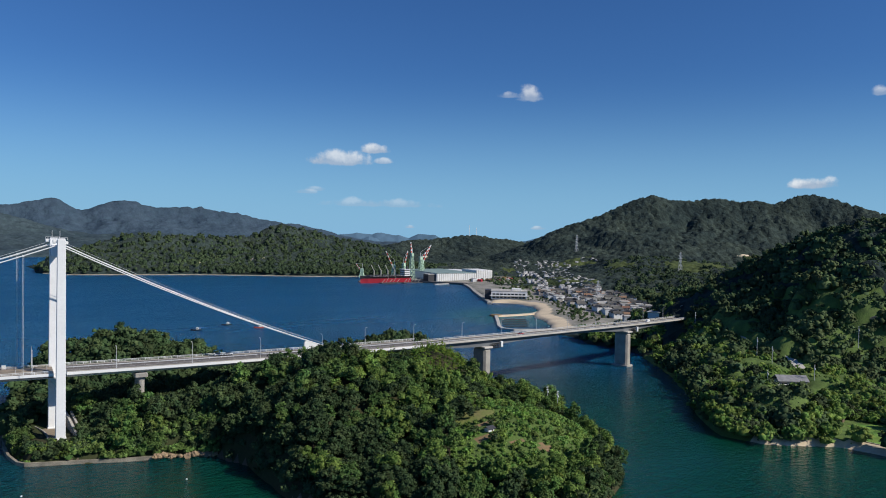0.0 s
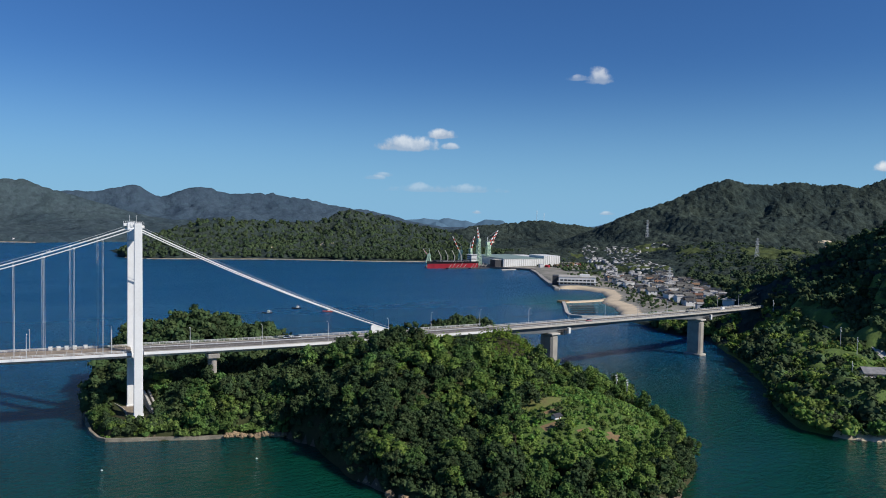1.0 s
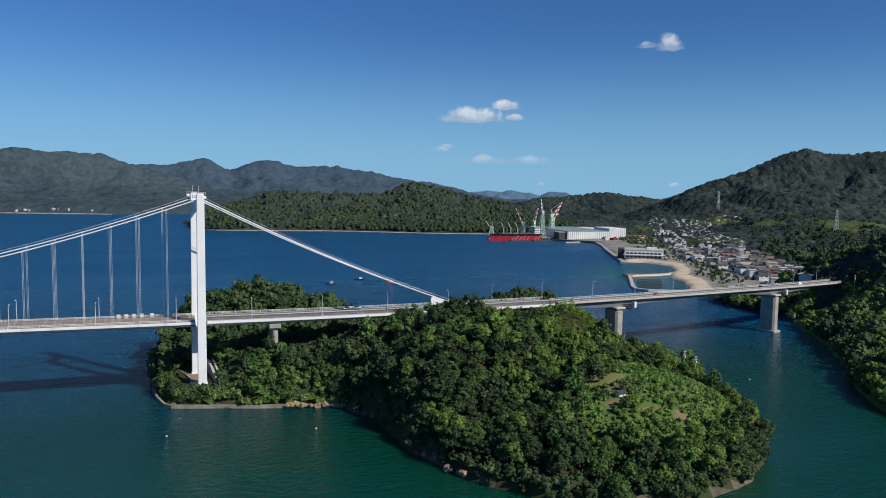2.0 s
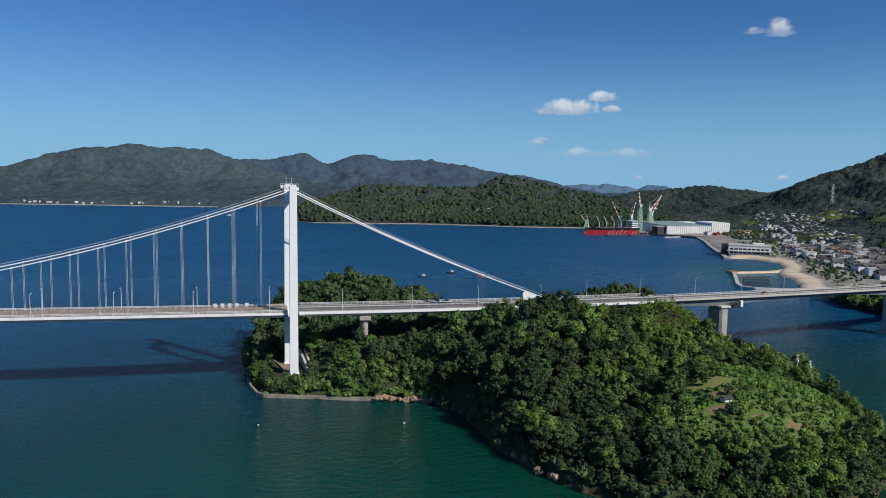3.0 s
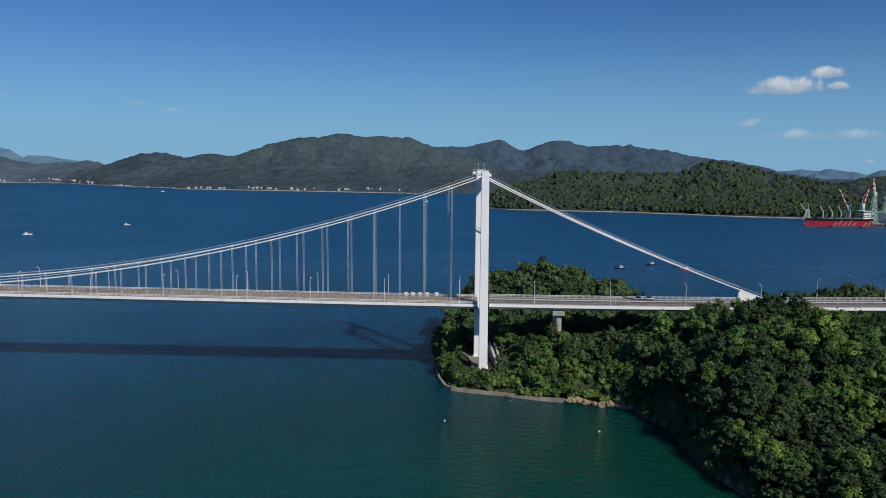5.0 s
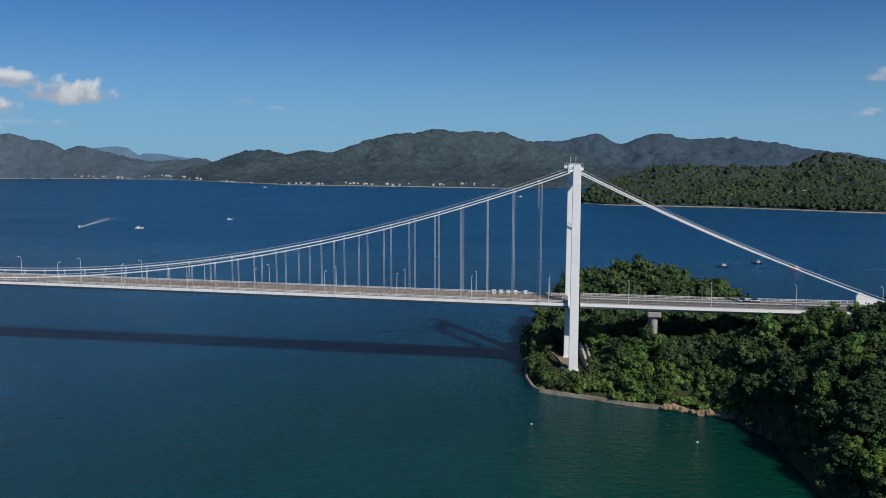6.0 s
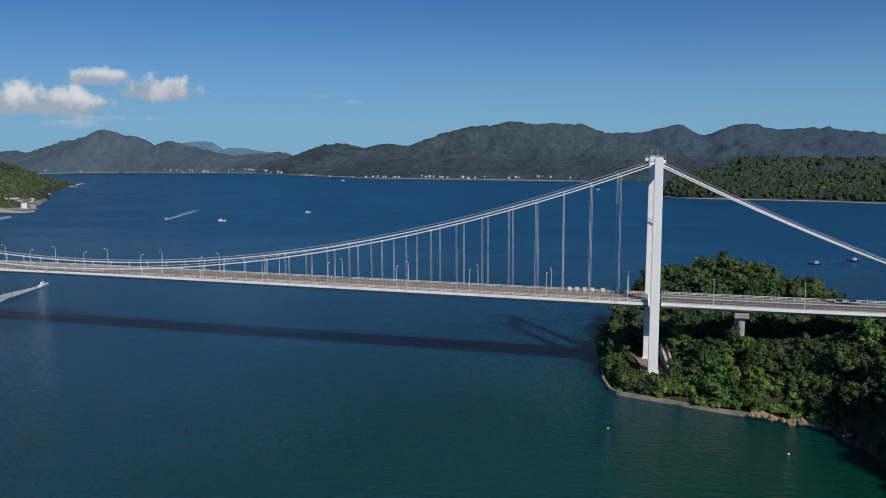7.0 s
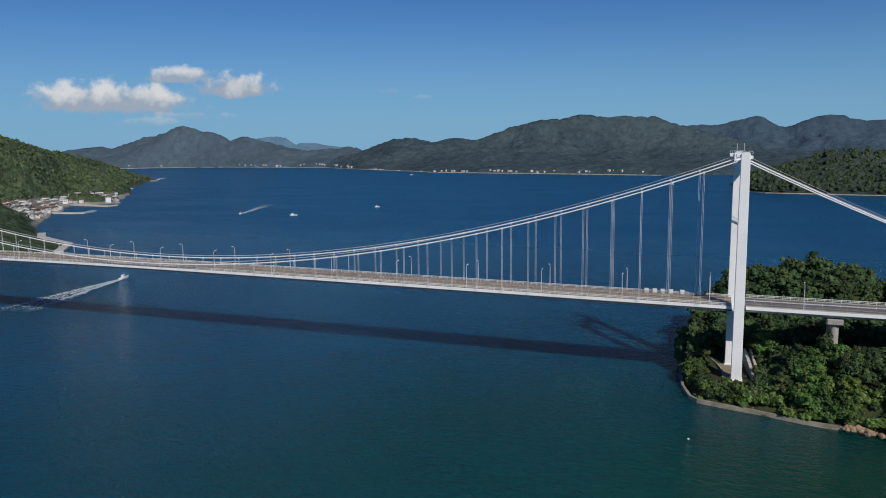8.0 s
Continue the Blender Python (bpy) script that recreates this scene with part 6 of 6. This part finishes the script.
def big_building():
    t = thing("seaside_hotel", "long white two-storey waterfront building with dark window bands", "building", at=(580, 524, 3.0), turn=-34)
    bm = bmesh.new()
    box(bm, 0, 52, 0, 30, 0, 12, 0.1)
    w = part("wall", bm, M["cladding"], t)
    bm = bmesh.new()
    box(bm, -9, -0.05, 4, 28, 0, 13, 0.1)
    part("dark_wing", bm, M["dark"], t, "dark grey end wing")
    for z in (2.0, 6.6):
        for k in range(9):
            bm = bmesh.new()
            box(bm, 2.0 + k * 5.4, 6.2 + k * 5.4, -0.12, 0.05, z, z + 2.2)
            part("window", bm, M["glass"], w)
    bm = bmesh.new()
    box(bm, -2, 54, -3.2, -0.15, 5.4, 6.0)
    part("canopy", bm, M["cladding"], t)
    bm = bmesh.new()
    box(bm, -0.5, 52.5, -0.5, 30.5, 12.0, 12.8, 0.1)
    part("roof", bm, M["concrete_pale"], t)
    bm = bmesh.new()
    box(bm, 30, 44, 8, 20, 12.8, 15.4, 0.1)
    part("roof_room", bm, M["cladding"], t)


big_building()


# ---- houses ----
def house(w, d, h, rise, wall_mat, roof_mat, label, group):
    t = thing("house", label, "house", group)
    bm = bmesh.new()
    box(bm, -w / 2, w / 2, -d / 2, d / 2, -2.5, h)
    wall = part("wall", bm, wall_mat, t)
    for x in (-w * 0.28, w * 0.2):
        bm = bmesh.new()
        box(bm, x - 0.9, x + 0.9, -d / 2 - 0.05, -d / 2 + 0.05, h - 2.0, h - 0.7)
        part("window", bm, M["glass"], wall)
    gable_roof(-w / 2 - 0.6, w / 2 + 0.6, -d / 2 - 0.7, d / 2 + 0.7, h - 0.1, rise, roof_mat, t, 0.3)
    return t


def flat_block(w, d, h, label, group):
    t = thing("house", label, "house", group)
    bm = bmesh.new()
    box(bm, -w / 2, w / 2, -d / 2, d / 2, -2.5, h, 0.05)
    wall = part("wall", bm, M["cladding"], t)
    for k in range(4):
        bm = bmesh.new()
        box(bm, -w * 0.42 + k * w * 0.22, -w * 0.26 + k * w * 0.22, -d / 2 - 0.05, -d / 2 + 0.05, h * 0.55, h * 0.8)
        part("window", bm, M["glass"], wall)
    bm = bmesh.new()
    box(bm, -w / 2 - 0.2, w / 2 + 0.2, -d / 2 - 0.2, d / 2 + 0.2, h, h + 0.5)
    part("roof", bm, M["concrete_pale"], t)
    return t


def kinds(group):
    return [house(10, 7.5, 5.5, 2.2, M["render"], M["tile"], "plain rendered house with a dark grey tiled roof", group),
            house(8.5, 7, 3.6, 2.0, M["render"], M["tile"], "low rendered house with a dark tiled roof", group),
            house(11, 8, 5.8, 2.4, M["cladding"], M["tile"], "white-walled house with a dark tiled roof", group),
            house(9.5, 7, 5.2, 2.0, M["render"], M["tile_red"], "rendered house with a brown tiled roof", group),
            flat_block(14, 9, 7.0, "white flat-roofed block with a row of windows", group)]


def settle(protos, spots, height, rng):
    used = set()
    for x, y in spots:
        k = int(rng.choice(len(protos), p=[0.28, 0.2, 0.24, 0.12, 0.16]))
        m = pose(x, y, float(height(np.array([x]), np.array([y]))[0]), 0, 0, float(rng.choice([-34, 56, -20, 70]) + rng.uniform(-8, 8)))
        if k in used:
            copy_thing(protos[k], m)
        else:
            used.add(k)
            protos[k].matrix_basis = m


def town(x, y):
    edge = 526 + np.interp(y, [234, 500, 815, 1140], [22, 118, 318, 504])
    far = np.interp(y, [234, 470, 800, 1050], [640, 775, 950, 1200])
    hotel = (np.abs((x - 598) * 0.83 - (y - 520) * 0.56) < 34) & (np.abs((x - 598) * 0.56 + (y - 520) * 0.83) < 26)
    lane = np.abs(x - (600 + 0.62 * (y - 330))) < 7
    z = mainland_height(x, y)
    return (x > edge + 14) & (x < far) & (y > 228) & (y < 1060) & (z < 30) & (z > 1.5) & ~hotel & ~lane & ((x < 640) | (y < 790) | (x > 905))


hx, hy, hrng = scatter(21, 500, 1200, 228, 1060, 13.5, town)
order = np.argsort(hy)
pick, beyond = order[:190], order[190:520]
settle(kinds("houses of the bay town"), list(zip(hx[pick], hy[pick])), mainland_height, hrng)
vx, vy, vrng = scatter(23, 1020, 1160, 790, 980, 17.0, lambda x, y: fbm(x / 60, y / 60, 2) > 0.05)
lx, ly, lrng = scatter(25, -1300, -720, 400, 940, 15.0, lambda x, y: (left_height(x, y) > 1.8) & (left_height(x, y) < 6) & (inside_distance(x, y, LEFT_SHORE) < 160) & (inside_distance(x, y, LEFT_SHORE) > 9))
village = list(zip(lx, ly))[::max(1, len(lx) // 130)]
settle(kinds("houses of the western village"), village[::2], left_height, lrng)

def house_row(name, spots, height, rng, lo, hi, label):
    """Houses too far off to tell apart, as one mesh of gabled blocks."""
    v, f = [], []
    for x, y in spots:
        z = float(height(np.array([x]), np.array([y]))[0])
        w, d, h, a = rng.uniform(lo, hi), rng.uniform(lo * 0.8, hi * 0.75), rng.uniform(3, 5.5), rng.uniform(0, math.pi)
        c, k, n = math.cos(a), math.sin(a), len(v)
        for px, py, pz in ((-w, -d, -4), (w, -d, -4), (w, d, -4), (-w, d, -4), (-w, -d, h), (w, -d, h), (w, 0, h + 2), (-w, 0, h + 2), (w, d, h), (-w, d, h)):
            v.append((x + px * c - py * k, y + px * k + py * c, z + pz))
        f += [(n, n + 1, n + 5, n + 4), (n + 1, n + 2, n + 8, n + 5), (n + 3, n, n + 4, n + 9), (n + 4, n + 5, n + 6, n + 7), (n + 7, n + 6, n + 8, n + 9), (n + 2, n + 3, n + 9, n + 8)]
    tagged(quad_object(name, np.array(v), np.array(f), M["far_wall"]), label, "houses", kind="stuff")


frng = np.random.RandomState(31)
spots = []
for k in range(120):
    i = frng.randint(1, 9)
    (ax, ay), (bx, by) = FAR_ISLAND[i], FAR_ISLAND[i + 1]
    t, back = frng.rand(), 5 + 9 * frng.rand() ** 2
    x, y = ax + (bx - ax) * t, ay + (by - ay) * t
    spots.append((x + back * x / math.hypot(x, y), y + back * y / math.hypot(x, y)))
spots = [(x, y) for x, y in spots if far_height(np.array([x]), np.array([y]))[0] < 16]
house_row("far_houses", spots, far_height, frng, 2.5, 6, "small pale houses strung along the far coast")
house_row("village_houses", village[1::2], left_height, lrng, 3, 5, "pale houses filling the western village")
house_row("hamlet_houses", list(zip(vx, vy)), mainland_height, vrng, 3, 5, "pale houses of an upper hamlet in the woods")
house_row("town_houses", list(zip(hx[beyond], hy[beyond])), mainland_height, hrng, 3, 5, "close-set grey and white houses at the back of the town")

# roads, quays and greenery of the town
pts = [(600 + 0.62 * (y - 330), y, main_z(600 + 0.62 * (y - 330), y) + 0.4) for y in np.arange(290, 790, 12.0)]
tagged(sweep(pts, [(-5, -1.5), (-5, 0.1), (5, 0.1), (5, -1.5)], M["asphalt"], "road"), "grey asphalt street through the town", "road", kind="structure")
tx, ty, trng = scatter(27, 505, 660, 255, 520, 9.0, lambda x, y: (inside_distance(x, y, MAINLAND) > 26) & (inside_distance(x, y, MAINLAND) < 60) & (mainland_height(x, y) < 6))
wood("promenade_trees", SPARSE, tx, ty, mainland_height(tx, ty), trng, M["leaf_dark"], 0.25, 0.5, "row of small palms and trees behind the beach", sink=0.2)
tx, ty, trng = scatter(29, 560, 1250, 270, 1100, 13.0, lambda x, y: (mainland_height(x, y) < 30) & (inside_distance(x, y, MAINLAND) > 45) & (fbm(x / 50, y / 50, 3) > -0.06))
wood("garden_trees", LUMPS, tx, ty, mainland_height(tx, ty), trng, M["leaf_shore"], 0.4, 0.9, "dark garden trees between the town's houses")

for pts in ([(-1010, 566, 0), (-965, 570, 0), (-940, 576, 0), (-955, 612, 0)], [(-1141, 712, 0), (-1060, 702, 0), (-1009, 697, 0), (-1012, 716, 0)], [(-1461, 1042, 0), (-1425, 1092, 0), (-1404, 1170, 0)], [(-1641, 1371, 0), (-1650, 1446, 0)], [(-1738, 1531, 0), (-1655, 1541, 0)], [(-1740, 1640, 0), (-1794, 1728, 0)], [(-760, 345, 0), (-725, 314, 0), (-645, 278, 0), (-606, 230, 0)]):
    tagged(sweep(pts, [(-5, -2), (-4.4, 2.0), (4.4, 2.0), (5, -2)], M["concrete_pale"], "quay_west"), "pale concrete quay of the western village", "quay", kind="structure")

# low rocky shores along the water's edge of the far coasts
def shore_strip(name, outline, height, step, reach, half, top, label):
    pts = []
    for (ax, ay), (bx, by) in zip(outline, outline[1:]):
        n = max(1, int(math.hypot(bx - ax, by - ay) / step))
        nx, ny = -(by - ay) / math.hypot(bx - ax, by - ay), (bx - ax) / math.hypot(bx - ax, by - ay)
        for k in range(n):
            px, py = ax + (bx - ax) * k / n, ay + (by - ay) * k / n
            o = np.arange(-reach, reach, 1.0)
            h = height(px + nx * o, py + ny * o)
            land_side = o[h > 0.4]
            edge = (land_side.min() if h[-1] > h[0] else land_side.max()) if len(land_side) else 0.0
            pts.append((px + nx * edge, py + ny * edge, 0.0))
    p = np.array(pts)
    p[1:-1] = (p[:-2] + 2 * p[1:-1] + p[2:]) / 4
    tagged(sweep([tuple(q) for q in p], [(-half, -2), (-half * 0.6, top), (half * 0.6, top), (half, -2)], M["shore"], name), label, "shore", kind="structure")


shore_strip("shore_headland", [(612, 1080), (530, 1102), (395, 1172), (300, 1215), (75, 1266), (25, 1330)], mainland_height, 14.0, 22, 4.0, 1.5, "thin pale rocky shore under the wooded headland")
shore_strip("shore_far", FAR_ISLAND[1:11], far_height, 45.0, 45, 7.0, 2.0, "thin pale shoreline and sea walls of the far coast")

# ---- the channel's east bank ----
def farmhouse():
    t = thing("farmhouse", "tiled farmhouse in the trees above the channel", "house", at=(384, -86, main_z(384, -86) + 1.0), turn=-35)
    bm = bmesh.new()
    box(bm, -8, 8, -4.5, 4.5, -3, 4.2)
    w = part("wall", bm, M["render"], t)
    for k in range(3):
        bm = bmesh.new()
        box(bm, -6.5 + k * 4.6, -3.6 + k * 4.6, -4.6, -4.45, 1.0, 3.2)
        part("window", bm, M["glass"], w)
    gable_roof(-9, 9, -5.6, 5.6, 4.0, 2.8, M["tile_grey"], t, 0.35)
    bm = bmesh.new()
    box(bm, -12, -2, -8.4, -5.7, -3, 2.6)
    part("lean_to", bm, M["render"], t)


farmhouse()


def shed(x, y, turn):
    t = thing("shed", "small timber shed with a reddish roof near the cove", "shed", at=(x, y, main_z(x, y)), turn=turn)
    bm = bmesh.new()
    box(bm, -2.4, 2.4, -2, 2, -1.5, 4.6)
    part("wall", bm, M["timber"], t)
    gable_roof(-2.9, 2.9, -2.6, 2.6, 4.5, 1.2, M["tile_red"], t)


shed(357, -133, 20)
pts = [(x, y, main_z(x, y) + 2.2) for x, y in ROAD_EAST]
tagged(sweep(pts, [(-3.4, -6), (-3.4, 0.1), (3.4, 0.1), (3.4, -6)], M["concrete_pale"], "road_channel"), "narrow pale concrete road down to the channel's bank", "road", kind="structure")
tagged(sweep([(x, y, main_z(x, y) + 0.5) for x, y in ((446, -38), (456, -52), (468, -66), (482, -80), (498, -94), (514, -110))], [(-0.5, -6), (-0.5, 4.5), (0.5, 4.5), (0.5, -6)], M["sea_concrete"], "retaining_wall"), "long grey concrete retaining wall under the trees", "wall", kind="structure")
tagged(sweep([(331, -139, 0), (336, -152, 0), (340, -171, 0), (348, -204, 0)], [(-0.5, -2), (-0.5, 3.0), (0.5, 3.0), (0.5, -2)], M["sea_concrete"], "sea_wall_cove"), "grey concrete sea wall behind a small sandy cove", "sea wall", kind="structure")
for x, y, h in ((416, -39, 13), (400, -62, 13), (462, -81, 13), (392, -96, 9), (357, -90, 11), (470, 60, 12)):
    power_pole(x, y, main_z(x, y), h + 6, 25, "tall pale pole with a lamp bracket among the trees")


def toll_house():
    t = thing("toll_house", "white flat-roofed toll building beside the road", "building", at=(490, 121, 24.5), turn=30)
    bm = bmesh.new()
    box(bm, -13, 13, -5, 5, -16, 6.5, 0.1)
    w = part("wall", bm, M["cladding"], t)
    for z in (1.0, 4.0):
        for k in range(7):
            bm = bmesh.new()
            box(bm, -11.8 + k * 3.4, -9.4 + k * 3.4, -5.1, -4.95, z, z + 1.5)
            part("window", bm, M["glass"], w)
    bm = bmesh.new()
    box(bm, -14, 14, -6, 6, 6.5, 7.0)
    part("roof", bm, M["concrete_pale"], t)


toll_house()


def pylon(x, y, h):
    z = main_z(x, y)
    t = thing("power_pylon", "grey lattice electricity pylon on a wooded slope", "pylon", "electricity pylons", at=(x, y, z))
    bm = bmesh.new()
    for sx in (-1, 1):
        for sy in (-1, 1):
            beam(bm, (sx * 3.2, sy * 3.2, 0), (sx * 0.5, sy * 0.5, h), 0.45)
    for k in range(6):
        za, zb = h * k / 6, h * (k + 1) / 6
        wa, wb = 3.2 - 2.7 * k / 6, 3.2 - 2.7 * (k + 1) / 6
        for s in (-1, 1):
            beam(bm, (-wa, s * wa, za), (wb, s * wb, zb), 0.25)
            beam(bm, (s * wa, -wa, za), (s * wb, wb, zb), 0.25)
    part("lattice_tower", bm, M["steel"], t)
    for k, w in ((0.72, 5.0), (0.84, 5.0), (0.95, 4.0)):
        bm = bmesh.new()
        beam(bm, (-w, 0, h * k), (w, 0, h * k), 0.35)
        part("cross_arm", bm, M["steel"], t)


for x, y, w, d in ((1395, 720, 46, 22), (1380, 700, 30, 10), (980, 1455, 30, 12), (460, 1290, 40, 14), (330, 1265, 26, 9)):
    z = main_z(x, y)
    bm = bmesh.new()
    for i in range(9):
        a = i * 2 * math.pi / 9
        bm.verts.new((x + math.cos(a) * w / 2 * (0.8 + 0.3 * math.sin(3 * a)), y + math.sin(a) * d / 2, 0))
    face = bm.faces.new(bm.verts[:])
    for v in bm.verts:
        v.co.z = main_z(v.co.x, v.co.y) + 6.5
    down = bmesh.ops.extrude_face_region(bm, geom=[face])
    bmesh.ops.translate(bm, verts=[v for v in down["geom"] if isinstance(v, bmesh.types.BMVert)], vec=(0, 0, -14))
    bmesh.ops.recalc_face_normals(bm, faces=bm.faces[:])
    tagged(part("ground_clearing", bm, M["sand"]), "bare sandy clearing cut into a wooded slope", "clearing", kind="structure")

for x, y, h in ((1155, 1010, 45), (1010, 560, 42), (1010, 300, 42), (690, 420, 30)):
    pylon(x, y, h)
